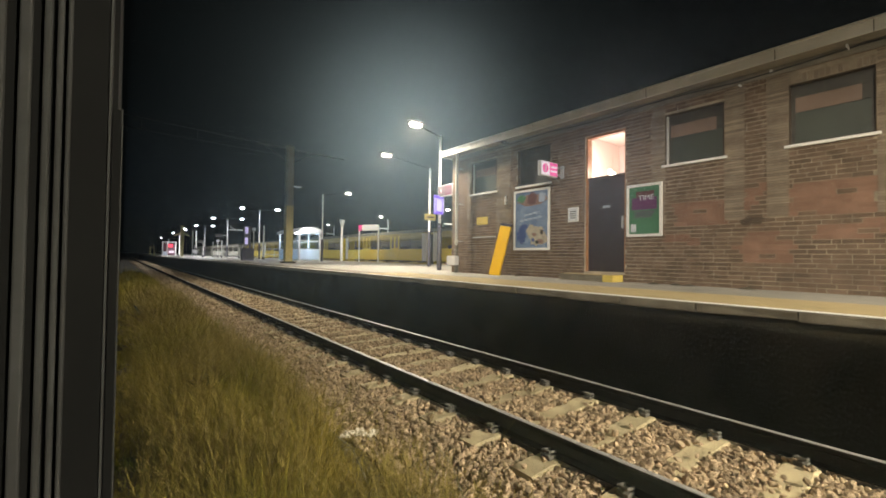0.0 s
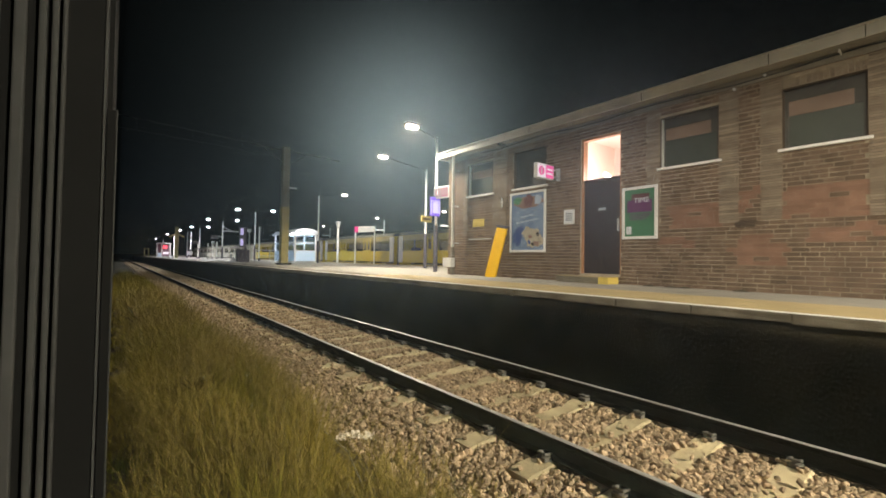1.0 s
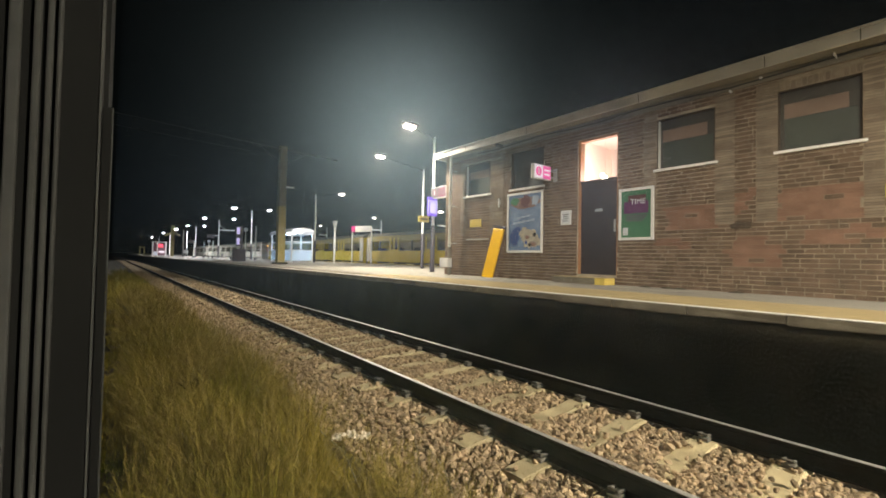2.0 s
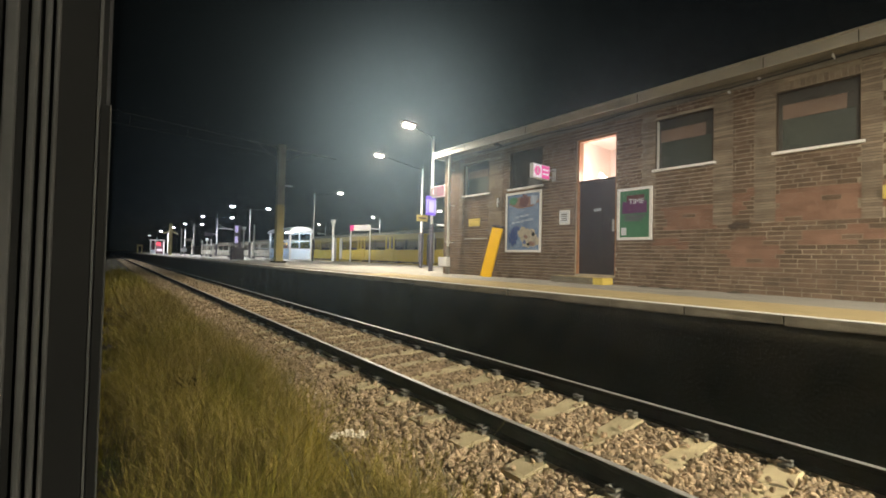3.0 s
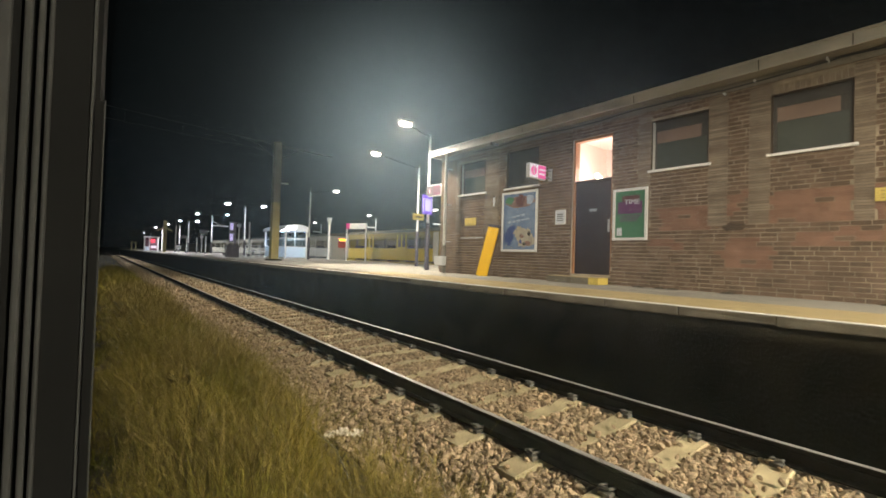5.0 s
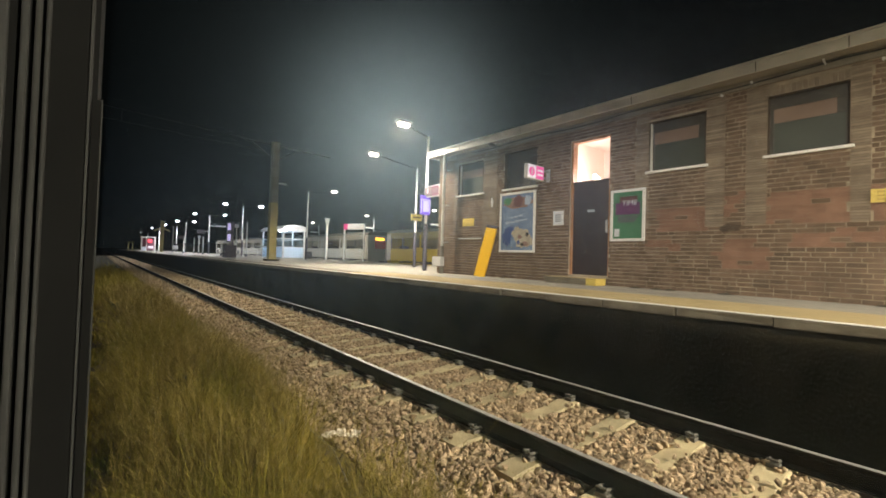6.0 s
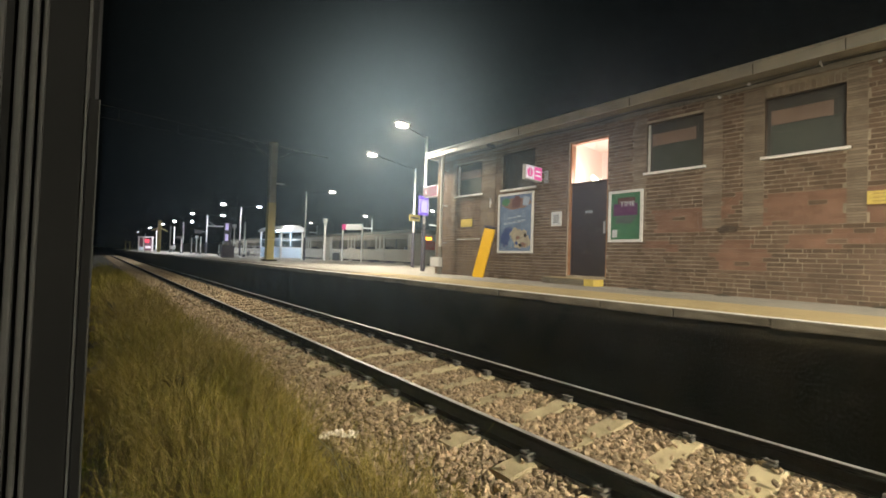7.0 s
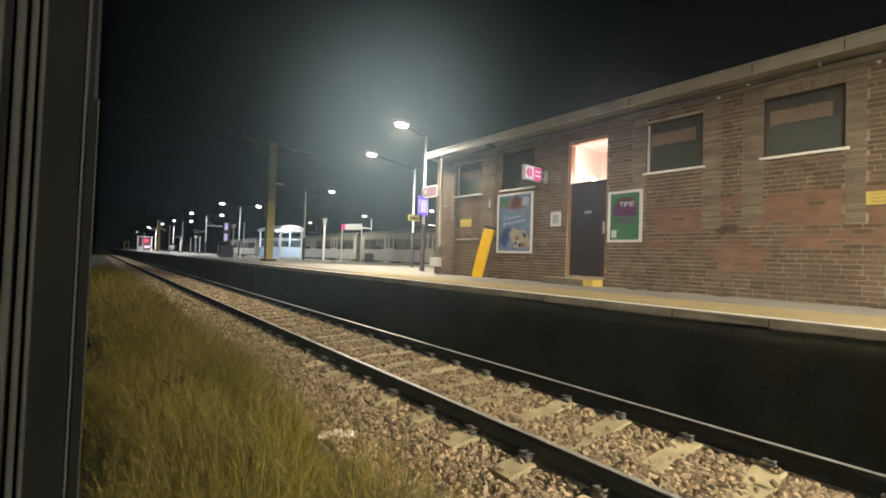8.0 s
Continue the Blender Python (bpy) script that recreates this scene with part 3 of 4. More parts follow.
for row, (z, y0, y1) in enumerate(((0.93, 0.40, 0.98), (0.82, 0.24, 1.00))):
    for k in range(int((y1 - y0) / 0.15)):
        y = y0 + 0.15 * k
        part("text_bar", boxes((-0.0265, y, z - 0.018 * k, -0.024, y + 0.12, z + 0.05 - 0.018 * k)), "poster_soft", e)

n = thing("notice", WX - 0.012, 5.79, 2.28, "small white framed notice beside the door", "notice")
part("frame", boxes((-0.02, 0, 0, 0.008, 0.28, 0.34), bevel=0.004), "white", n)
part("sheet", boxes((-0.024, 0.03, 0.03, -0.02, 0.25, 0.31)), "pale_print", n)
for i in range(4):
    part("text_bar", boxes((-0.027, 0.06, 0.08 + 0.05 * i, -0.024, 0.22, 0.10 + 0.05 * i)), "ink", n)


def yellow_notice(y0, y1, z0, z1):
    s = thing("yellow_sign", WX - 0.012, y0, z0, "small yellow warning plate on the brick wall", "sign", "yellow plates on the wall")
    w, h = y1 - y0, z1 - z0
    part("plate", boxes((-0.012, 0, 0, 0.008, w, h), bevel=0.003), "yellow_sign", s)
    for i in range(3):
        part("text_bar", boxes((-0.015, 0.05, 0.035 + i * h * 0.28, -0.012, w - 0.06, 0.05 + i * h * 0.28)), "faded_ink", s)


yellow_notice(8.83, 9.30, 2.38, 2.60)
yellow_notice(0.30, 0.70, 2.39, 2.58)

ramp = thing("boarding_ramp", 8.22, 8.02, PZ, "yellow folded boarding ramp leaning against the wall", "ramp")
ramp.matrix_world = Matrix.Translation((8.20, 8.50, PZ)) @ Matrix.Rotation(radians(9), 4, "Y") @ Matrix.Rotation(radians(9.5), 4, "X")
part("panel", boxes((0, -0.40, 0.02, 0.05, 0.0, 1.42), bevel=0.012), "yellow", ramp, "plain yellow ramp panel")
part("top_handle", boxes((-0.01, -0.43, 1.455, 0.06, 0.03, 1.50), (0.005, -0.37, 1.42, 0.045, -0.33, 1.455), (0.005, -0.07, 1.42, 0.045, -0.03, 1.455), bevel=0.008), "purple", ramp, "dark top edge with handle")
part("foot", boxes((-0.005, -0.41, 0.0, 0.055, 0.01, 0.02)), "purple", ramp, "dark rubber foot")

M["dull_grey"] = mat("dull grey sign face", (0.10, 0.088, 0.094), 0.5, vary=0.1, bump=0.0)
M["dull_pink"] = mat("dull pink sign face", (0.13, 0.05, 0.075), 0.5, vary=0.1, bump=0.0)
M["lit_white"] = glow("lit white sign face", (0.95, 0.85, 0.92), 0.75)
M["lit_pink"] = glow("lit pink sign face", (0.95, 0.12, 0.42), 0.75)


def hanging_sign(x, y, z, rz, label, w=0.62, h=0.34, arm=0.25, lit=True):
    white, pink = ("lit_white", "lit_pink") if lit else ("dull_grey", "dull_pink")
    s = thing("hanging_sign", x, y, z, label, "sign", "pink and white information signs", rz)
    part("case", boxes((-w / 2, -0.05, -h / 2, w / 2, 0.05, h / 2), bevel=0.01), "white", s)
    part("face", boxes((-w / 2 + 0.02, -0.056, -h / 2 + 0.02, 0.0, -0.05, h / 2 - 0.02)), white, s, "lit white panel")
    part("face", boxes((0.0, -0.056, -h / 2 + 0.02, w / 2 - 0.02, -0.05, h / 2 - 0.02)), pink, s, "lit pink panel")
    bm = bmesh.new()
    bmesh.ops.create_cone(bm, cap_ends=True, segments=24, radius1=0.105, radius2=0.105, depth=0.004, matrix=Matrix.Translation((-w / 4, -0.059, 0)) @ Matrix.Rotation(radians(90), 4, "X"))
    part("roundel", bm, pink, s, "pink round pictogram")
    part("pictogram", boxes((-w / 4 - 0.02, -0.066, -0.07, -w / 4 + 0.02, -0.061, 0.03), (-w / 4 - 0.02, -0.066, 0.045, -w / 4 + 0.02, -0.061, 0.075)), "white", s)
    for i in range(2):
        part("text_bar", boxes((0.05, -0.062, 0.03 - 0.1 * i, w / 2 - 0.06, -0.056, 0.07 - 0.1 * i)), white, s)
    if arm:
        part("bracket", boxes((w / 2, -0.03, 0.07, w / 2 + arm, 0.03, 0.10), (w / 2, -0.03, -0.10, w / 2 + arm, 0.03, -0.07), (w / 2 + arm - 0.03, -0.05, -0.15, w / 2 + arm, 0.05, 0.15)), "steel", s, "grey wall bracket")
    return s


hanging_sign(WX - 0.57, 6.25, 3.50, 0, "lit pink and white information sign on a wall bracket")

ledge = thing("wall_ledge", WX - 0.012, 8.51, 2.00, "thin pale ledge in the brickwork under the window", "ledge")
part("ledge", boxes((-0.025, 0, 0, 0.01, 0.95, 0.022), bevel=0.004), "fascia", ledge)
stub = thing("conduit_stub", WX - 0.03, 8.11, 2.88, "short white conduit fixed to the brick wall", "conduit")
part("tube", rods(((0, 0, 0), (0, 0, 0.24), 0.022)), "white", stub)
part("box", boxes((-0.02, -0.03, 0.10, 0.028, 0.03, 0.16), bevel=0.005), "white", stub)
pipe = thing("downpipe", WX - 0.24, 9.985, PZ, "pale downpipe at the corner of the building", "pipe")
part("pipe", rods(((0, 0, 0), (0, 0, 3.67), 0.045)), "fascia", pipe)
part("foot", rods(((0, 0, 0), (0, 0, 0.85), 0.068, 0.06)), "frieze", pipe, "dull thicker foot of the pipe")
for z in (0.95, 2.1, 3.2):
    part("pipe_clip", rods(((0, 0, z), (0, 0, z + 0.05), 0.058), ((0, 0, z + 0.025), (0.24, 0, z + 0.025), 0.012)), "fascia", pipe)
part("junction_box", boxes((-0.22, -0.20, 0.24, -0.06, 0.20, 0.52), bevel=0.01), "white", pipe, "white electrical box")

for y, z in ((2.13, 4.55), (2.57, 4.45), (0.58, 4.42)):
    c = thing("wall_fixing", WX - 0.01, y, z, "small white cable fixing under the eaves", "fixing", "cable fixings")
    part("cap", rods(((-0.05, 0, 0), (0.02, 0, 0), 0.020)), "white", c)
br = thing("wall_bracket", WX - 0.02, 1.20, 4.50, "grey conduit bracket below the eaves", "bracket")
part("arm", rods(((0.01, 0, 0.05), (-0.16, 0, 0.08), 0.011), ((-0.16, 0, 0.08), (-0.19, 0, 0.03), 0.011)), "white", br)
cable = thing("wall_cable", WX - 0.02, 0, 4.55, "dark cable run along the wall under the eaves", "cable")
part("cable", rods(*[((0, 0.2 + 0.8 * i, 0.03 * math.sin(i * 1.7)), (0, 1.0 + 0.8 * i, 0.03 * math.sin((i + 1) * 1.7)), 0.012) for i in range(11)]), "ink", cable)
# flat blob on the wall whose dark colour stands for a hole's shade
hole = thing("recess_patch", WX - 0.004, 2.42, 2.09, "flat dark patch for the shade in a broken brick recess", "vent")
part("recess", blob(0, 0, 0.17, 0.075, x=-0.006, seg=14, rough=0.28, seed=9), "reveal", hole)
for i in range(7):
    rr = random.Random(40 + i)
    y, z = rr.uniform(0.2, 8.5), PZ
    d = thing("wall_debris", WX - 0.10, y, z, "small heap of dirt at the foot of the wall", "debris", "dirt by the wall")
    bm = bmesh.new()
    bmesh.ops.create_icosphere(bm, subdivisions=2, radius=1.0)
    for v in bm.verts:
        v.co = Vector((v.co.x * 0.07, v.co.y * rr.uniform(0.10, 0.13), max(0.0, v.co.z * 0.035 + 0.012 * noise.noise(v.co * 2))))
    part("heap", bm, "soil", d)


# ---- lamp columns ----
def lamp_column(x, y, top, heads, glass_mat, label, lower=1.7, radius=0.055):
    """A column with one outreach arm and lantern for each place in heads."""
    c = thing("lamp_column", x, y, PZ, label, "street lamp", "platform lamp columns")
    part("base", rods(((0, 0, 0), (0, 0, lower), radius + 0.03, radius + 0.025)), "purple", c, "dark purple lower column")
    part("column", rods(((0, 0, lower), (0, 0, top - PZ), radius, radius * 0.7)), "white", c, "white painted column")
    for lx, ly, lz in heads:
        d = Vector((lx - x, ly - y, lz - PZ))
        part("arm", rods(((0, 0, top - PZ - 0.05), d, 0.016)), "frame_dark", c, "thin dark outreach arm")
        lan = part("lantern", boxes((d.x - 0.27, d.y - 0.13, d.z + 0.0, d.x + 0.27, d.y + 0.13, d.z + 0.09), bevel=0.03), "steel", c, "flat lantern housing")
        part("lens", boxes((d.x - 0.18, d.y - 0.10, d.z - 0.09, d.x + 0.18, d.y + 0.10, d.z - 0.001), bevel=0.02), glass_mat, lan, "glowing lantern glass")
    return c


ONE, TWO = "white platform lamp column with a lit lantern", "white platform lamp column with two cool lit lanterns"
lamp_column(9.2, 12.1, 5.82, [(7.6, 11.35, 5.75)], "lantern", ONE)
lamp_column(12.0, 16.6, 5.75, [(9.5, 16.5, 6.0)], "lantern", "white platform lamp column with a yellow plate")
lamp_column(12.35, 31.1, 6.10, [(14.5, 31.2, 6.43)], "lantern", ONE)
lamp_column(12.2, 48.6, 6.2, [(13.9, 48.1, 6.43), (10.5, 49.0, 6.43)], "lantern_cool", TWO)
lamp_column(12.1, 65.2, 6.2, [(13.8, 64.4, 6.43), (10.4, 65.9, 6.43)], "lantern_cool", TWO, radius=0.07)
lamp_column(12.2, 85.3, 6.2, [(13.3, 84.3, 6.43), (11.0, 86.3, 6.43)], "lantern_cool", TWO, radius=0.08)
for x, y in ((10.9, 101.0), (10.5, 121.7), (10.9, 161.7)):
    lamp_column(x + 2.0, y + 0.2, 6.2, [(x, y, 6.43)], "lantern_cool", "white platform lamp column with a cool lit lantern", radius=0.09)
for x, y in ((26.2, 46.7), (26.9, 65.4), (27.5, 34.8)):
    c = lamp_column(x + 1.2, y + 0.3, 6.2, [(x, y, 6.43)], "lantern", "lamp column beyond the far tracks")
    part("side_panel", boxes((-1.3, -0.1, 3.95, -0.06, 0.1, 4.07), bevel=0.02), "white", c, "white horizontal arm")
# unseen column, added and placed to light the wall and ballast
lamp_column(7.6, -9.9, 6.3, [(5.6, -10.0, 6.43)], "lantern", ONE)
# unseen lamp and slab added behind the train as front light on the wall
structure("platform_behind", boxes((-14, -40, -0.4, -4.2, 60, PZ)), "asphalt", "unseen asphalt slab added under the lamp behind the train")
lamp_column(-7.5, -3.0, 6.6, [(-6.0, -3.0, 6.75)], "lantern", ONE)
lamp_light(-6.0, -3.0, 6.66, 11000, WARM, 0.3, 0.12)

lamp_light(5.6, -10.0, 6.33, 31000, WARM)
lamp_light(7.6, 11.35, 5.64, 2900, WARM)
lamp_light(9.5, 16.5, 5.88, 4200, WARM)
lamp_light(14.5, 31.2, 6.33, 3000, WARM)
lamp_light(26.2, 46.7, 6.33, 2500, WARM)
lamp_light(27.5, 34.8, 6.33, 2500, WARM)
lamp_light(10.5, 49.0, 6.33, 6500, COOL)
lamp_light(10.4, 65.9, 6.33, 9000, COOL)
lamp_light(11.0, 86.3, 6.33, 8000, COOL)
lamp_light(10.9, 101.0, 6.33, 12000, COOL)

# ---- signs and posts on the platform ----
M["lit_violet"] = glow("lit violet display", (0.22, 0.11, 0.85), 0.75)
M["lit_lilac"] = glow("lit lilac display", (0.66, 0.58, 0.95), 0.8)


def pole_sign(x, y, z, w, h, material, label, name="pole_sign"):
    s = thing(name, x, y, z, label, "sign")
    part("plate", boxes((-w / 2, -0.03, 0, w / 2, 0.03, h), bevel=0.01), material, s)
    return s


s = pole_sign(9.06, 11.98, 2.94, 0.41, 0.68, "lit_violet", "lit violet display box on a lamp column", "display_box")
part("screen", boxes((-0.12, -0.036, 0.10, 0.14, -0.03, 0.50)), "lit_lilac", s, "pale lilac screen")
part("rim", boxes((-0.21, -0.04, 0.52, 0.21, -0.03, 0.55), (-0.21, -0.04, 0.06, -0.18, -0.03, 0.52), (0.18, -0.04, 0.06, 0.21, -0.03, 0.52)), "lit_lilac", s)
s = pole_sign(11.95, 16.48, 3.18, 0.62, 0.30, "yellow_sign", "yellow plate on a lamp column")
part("text_bar", boxes((-0.22, -0.034, 0.12, 0.22, -0.03, 0.18)), "ink", s)
hanging_sign(9.12, 11.64, 3.76, -90, "dull pink and grey information sign on the lamp column", w=0.84, h=0.40, arm=0, lit=False)

mast = thing("catenary_mast", 7.97, 25.3, PZ, "tall square yellow-olive mast on the platform, coloured dimmer above", "mast")
part("plinth", boxes((-0.36, -0.36, 0, 0.36, 0.36, 0.10), bevel=0.02), "face", mast, "dark plinth")
part("shaft", boxes((-0.21, -0.21, 0.10, 0.21, 0.21, 3.4), bevel=0.02), "mast_yellow", mast, "yellow painted lower shaft")
# less light higher up is put into the upper shaft's colour
part("upper_shaft", boxes((-0.195, -0.195, 3.4, 0.195, 0.195, 6.95), bevel=0.02), "mast", mast, "upper shaft coloured dimmer for less light")
# arm colour kept dark so that the arms look dimly lit
part("bracket_arm", rods(((0, 0, 6.78), (-1.9, 0, 6.84), 0.04), ((0, 0, 5.9), (-1.3, 0, 6.75), 0.03), ((0, 0, 6.78), (3.4, 0, 6.68), 0.04), ((0, 0, 5.9), (1.3, 0, 6.70), 0.03)), "arm_steel", mast, "cantilever arm darkened for the dim light above")
part("bracket", boxes((0.195, -0.04, 4.55, 0.7, 0.04, 4.62)), "white", mast, "small pale side bracket")


span = thing("cross_span", 7.97, 25.3, 7.72, "thin dark cross-span wires from the mast over the track", "wire")
part("upper_wire", rods(*[((-1.6 * k, 0, 0.075 * k), (-1.6 * (k + 1), 0, 0.075 * (k + 1)), 0.014) for k in range(10)]), "arm_steel", span)
part("lower_wire", rods(*[((-1.6 * k, 0, -0.45 + 0.045 * k), (-1.6 * (k + 1), 0, -0.45 + 0.045 * (k + 1)), 0.010) for k in range(10)]), "arm_steel", span)
for k in range(1, 5):
    part("dropper", rods(((-2.4 * k, 0, -0.45 + 0.0675 * k), (-2.4 * k, 0, 0.1125 * k), 0.008)), "arm_steel", span)

board = thing("name_board", 15.85, 30.2, PZ, "white station name board with a magenta corner on two posts", "sign", rz=-66)
part("post", boxes((-1.0, -0.04, 0, -0.92, 0.04, 2.95)), "white", board)
part("post", boxes((0.92, -0.04, 0, 1.0, 0.04, 2.95)), "white", board)
part("panel", boxes((-1.0, -0.06, 2.52, 1.0, -0.041, 2.98), bevel=0.004), "white", board)
part("corner", boxes((-1.0, -0.066, 2.52, -0.62, -0.061, 2.98)), "magenta", board, "magenta panel end")
part("text_bar", boxes((-0.45, -0.066, 2.68, 0.75, -0.061, 2.81)), "pale_print", board)

post = thing("speaker_post", 14.95, 33.3, PZ, "white post with a flared grey head", "post")
part("post", rods(((0, 0, 0), (0, 0, 2.9), 0.09, 0.08)), "white", post)
part("head", rods(((0, 0, 2.9), (0, 0, 3.5), 0.09, 0.24)), "steel", post, "flared grey head")
part("clamp", rods(((0, 0, 2.0), (0, 0, 2.12), 0.12)), "steel", post)

# ---- shelter ----
sh = thing("platform_shelter", 11.6, 34.0, PZ, "lit glass platform shelter with a white frame and arched roof", "shelter")
SW, SL = 1.7, 5.2
M["shelter_glass"] = glass("bluish shelter glass", (0.72, 0.85, 0.95), 0.12)
M["shelter_panel"] = glass("frosted blue shelter panel", (0.72, 0.84, 0.95), 0.75)
M["shelter_panel"].node_tree.nodes["Principled BSDF"].inputs["Transmission Weight"].default_value = 0.55
for i in range(3):
    for x in (0, SW):
        part("post", boxes((x - 0.05, i * SL / 2 - 0.05, 0, x + 0.05, i * SL / 2 + 0.05, 2.35)), "white", sh)
bm = bmesh.new()
N = 14
rows = []
for i in range(N + 1):
    a = math.pi * i / N
    x, z = SW / 2 - (SW / 2 + 0.2) * math.cos(a), 2.32 + 0.42 * math.sin(a)
    rows.append([bm.verts.new((x, y, z + t)) for y in (-0.2, SL + 0.2) for t in (0, 0.05)])
for p, q in zip(rows, rows[1:]):
    for a, b in ((0, 2), (1, 3)):
        bm.faces.new((p[a], p[b], q[b], q[a]))
    for a, b in ((0, 1), (2, 3)):
        bm.faces.new((p[a], p[b], q[b], q[a]))
part("arched_roof", bm, "white", sh, "white arched roof")
for i in range(2):
    y0, y1 = i * SL / 2 + 0.05, (i + 1) * SL / 2 - 0.05
    for x in (0, SW):
        part("lower_panel", boxes((x - 0.015, y0, 0.12, x + 0.015, y1, 0.95)), "shelter_panel", sh, "pale blue lower panel")
        g = part("pane", boxes((x - 0.006, y0, 1.0, x + 0.006, y1, 2.25)), "shelter_glass", sh)
        g.visible_shadow = False
        part("rail", boxes((x - 0.03, y0, 0.95, x + 0.03, y1, 1.0), (x - 0.03, y0, 1.62, x + 0.03, y1, 1.67)), "white", sh)
for y in (0, SL):
    part("lower_panel", boxes((0.05, y - 0.015, 0.12, SW - 0.05, y + 0.015, 0.95)), "shelter_panel", sh, "pale blue end panel")
    g = part("pane", boxes((0.05, y - 0.006, 1.0, SW - 0.05, y + 0.006, 2.25)), "shelter_glass", sh)
    g.visible_shadow = False
    part("rail", boxes((0.05, y - 0.03, 0.95, SW - 0.05, y + 0.03, 1.0), (0.05, y - 0.03, 1.62, SW - 0.05, y + 0.03, 1.67)), "white", sh)
part("bench", boxes((SW - 0.5, 0.4, 0.45, SW - 0.1, SL - 0.4, 0.50), bevel=0.01), "steel", sh)
for y in (0.7, 2.0, 3.3, 4.6):
    part("tube_light", boxes((SW / 2 - 0.07, y - 0.14, 2.42, SW / 2 + 0.07, y + 0.14, 2.48)), "lantern_cool", sh, "lit strip lamp")
sl = bpy.data.lights.new("shelter_light", "AREA")
sl.energy, sl.color, sl.size, sl.shape, sl.size_y = 260, (0.75, 0.88, 1.0), 0.8, "RECTANGLE", 4.2
new("shelter_light", sl).matrix_world = look((11.6 + SW / 2, 34.0 + SL / 2, PZ + 2.40), (11.6 + SW / 2, 34.001 + SL / 2, PZ))

# ---- distant platform furniture ----
info = thing("information_display", 8.0, 35.4, PZ, "dark information stand with two pale screens", "display")
part("stand", boxes((-0.42, -0.25, 0, 0.45, 0.25, 0.95), bevel=0.02), "purple", info, "dark stand")
part("post", boxes((0.12, -0.05, 0.95, 0.24, 0.05, 2.75)), "purple", info)
part("case", boxes((-0.24, -0.10, 1.15, 0.06, 0.02, 2.70), bevel=0.01), "purple", info, "dark screen case")
part("screen", boxes((-0.20, -0.115, 2.10, 0.02, -0.10, 2.62)), "lit_lilac", info, "pale glowing screen")
part("screen", boxes((-0.20, -0.115, 1.28, 0.02, -0.10, 1.80)), "lit_lilac", info, "pale glowing screen")
bars = thing("hand_rail", 9.4, 37.0, PZ, "low steel hand rail on the platform", "railing")
for i in range(3):
    part("post", rods(((1.1 * i, 0, 0), (1.1 * i, 0, 1.0), 0.03)), "steel", bars)
for z in (0.5, 0.98):
    part("bar", rods(((0, 0, z), (2.2, 0, z), 0.025)), "steel", bars)
for x, y, h, r, top in ((11.2, 43.0, 3.3, 0.09, 0), (10.8, 45.2, 2.85, 0.07, 1), (10.1, 48.1, 1.15, 0.07, 0), (10.1, 57.7, 2.15, 0.09, 0), (11.0, 65.7, 2.15, 0.08, 1), (10.1, 63.7, 2.1, 0.08, 0), (9.4, 67.0, 2.1, 0.13, 2), (10.0, 82.6, 4.4, 0.09, 0), (10.2, 104.0, 4.4, 0.11, 0)):
    p = thing("platform_post", x, y, PZ, "pale metal post on the distant platform", "post", "distant platform posts")
    r *= 0.75
    part("post", rods(((0, 0, 0), (0, 0, h), r, r * (0.3 if top == 2 else 0.9))), "fascia", p)
    part("foot", rods(((0, 0, 0), (0, 0, 0.25), r + 0.05, r + 0.03)), "purple", p, "dark foot")
    if top == 1:
        part("camera_head", boxes((-0.16, -0.2, h, 0.16, 0.2, h + 0.32), bevel=0.05), "steel", p, "grey camera head")
for x, y, z, w, h in ((10.1, 80.2, PZ + 0.55, 0.75, 0.55), (11.4, 84.9, 3.35, 1.0, 0.45), (11.0, 64.6, 3.7, 0.9, 0.45)):
    sg = thing("platform_sign", x, y, z, "small pale sign panel on the distant platform", "sign", "distant platform signs")
    part("panel", boxes((-w / 2, -0.05, 0, w / 2, 0.05, h), bevel=0.02), "white" if z < 2 else "dull_grey", sg)
    if z < 2:
        part("post", boxes((-0.04, -0.04, PZ - z, 0.04, 0.04, 0)), "white", sg)
    else:
        part("hanger", boxes((w / 2, -0.03, h * 0.6, 12.1 - x, 0.03, h * 0.6 + 0.06)), "white", sg)
gb = thing("gantry_arm", 12.1, 65.1, 4.80, "white horizontal arm on a lamp column", "arm")
part("arm", boxes((0.0, -0.06, 0, 2.0, 0.06, 0.10), bevel=0.02), "white", gb)
part("stay", rods(((0, 0, 0.7), (1.0, 0, 0.1), 0.03)), "white", gb)
ym = thing("catenary_mast", 8.6, 84.0, PZ, "distant yellow catenary mast on the platform", "mast")
part("shaft", boxes((-0.22, -0.22, 0, 0.22, 0.22, 5.2), bevel=0.02), "mast_yellow", ym)
part("bracket_arm", rods(((-1.1, 0, 3.5), (0, 0, 4.1), 0.08), ((0, 0, 4.1), (1.1, 0, 3.5), 0.08)), "mast_yellow", ym)
M["lit_red"] = glow("red lit sign", (1.0, 0.06, 0.10), 1.6)
rs = thing("red_signal_box", 6.6, 88.0, PZ, "small open cabin with a red lit sign at the platform end", "signal")
part("roof", boxes((-0.6, -0.6, 2.4, 1.6, 0.6, 2.5), bevel=0.03), "white", rs)
for x in (-0.5, 0.18, 1.42):
    for y in (-0.5, 0.42):
        part("post", boxes((x, y, 0, x + 0.09, y + 0.09, 2.4)), "white", rs)
part("back_panel", boxes((-0.4, 0.44, 0.2, 1.4, 0.48, 2.2)), "dull_pink", rs)
part("low_panel", boxes((-0.4, -0.49, 0.15, 0.17, -0.45, 0.8)), "shelter_panel", rs)
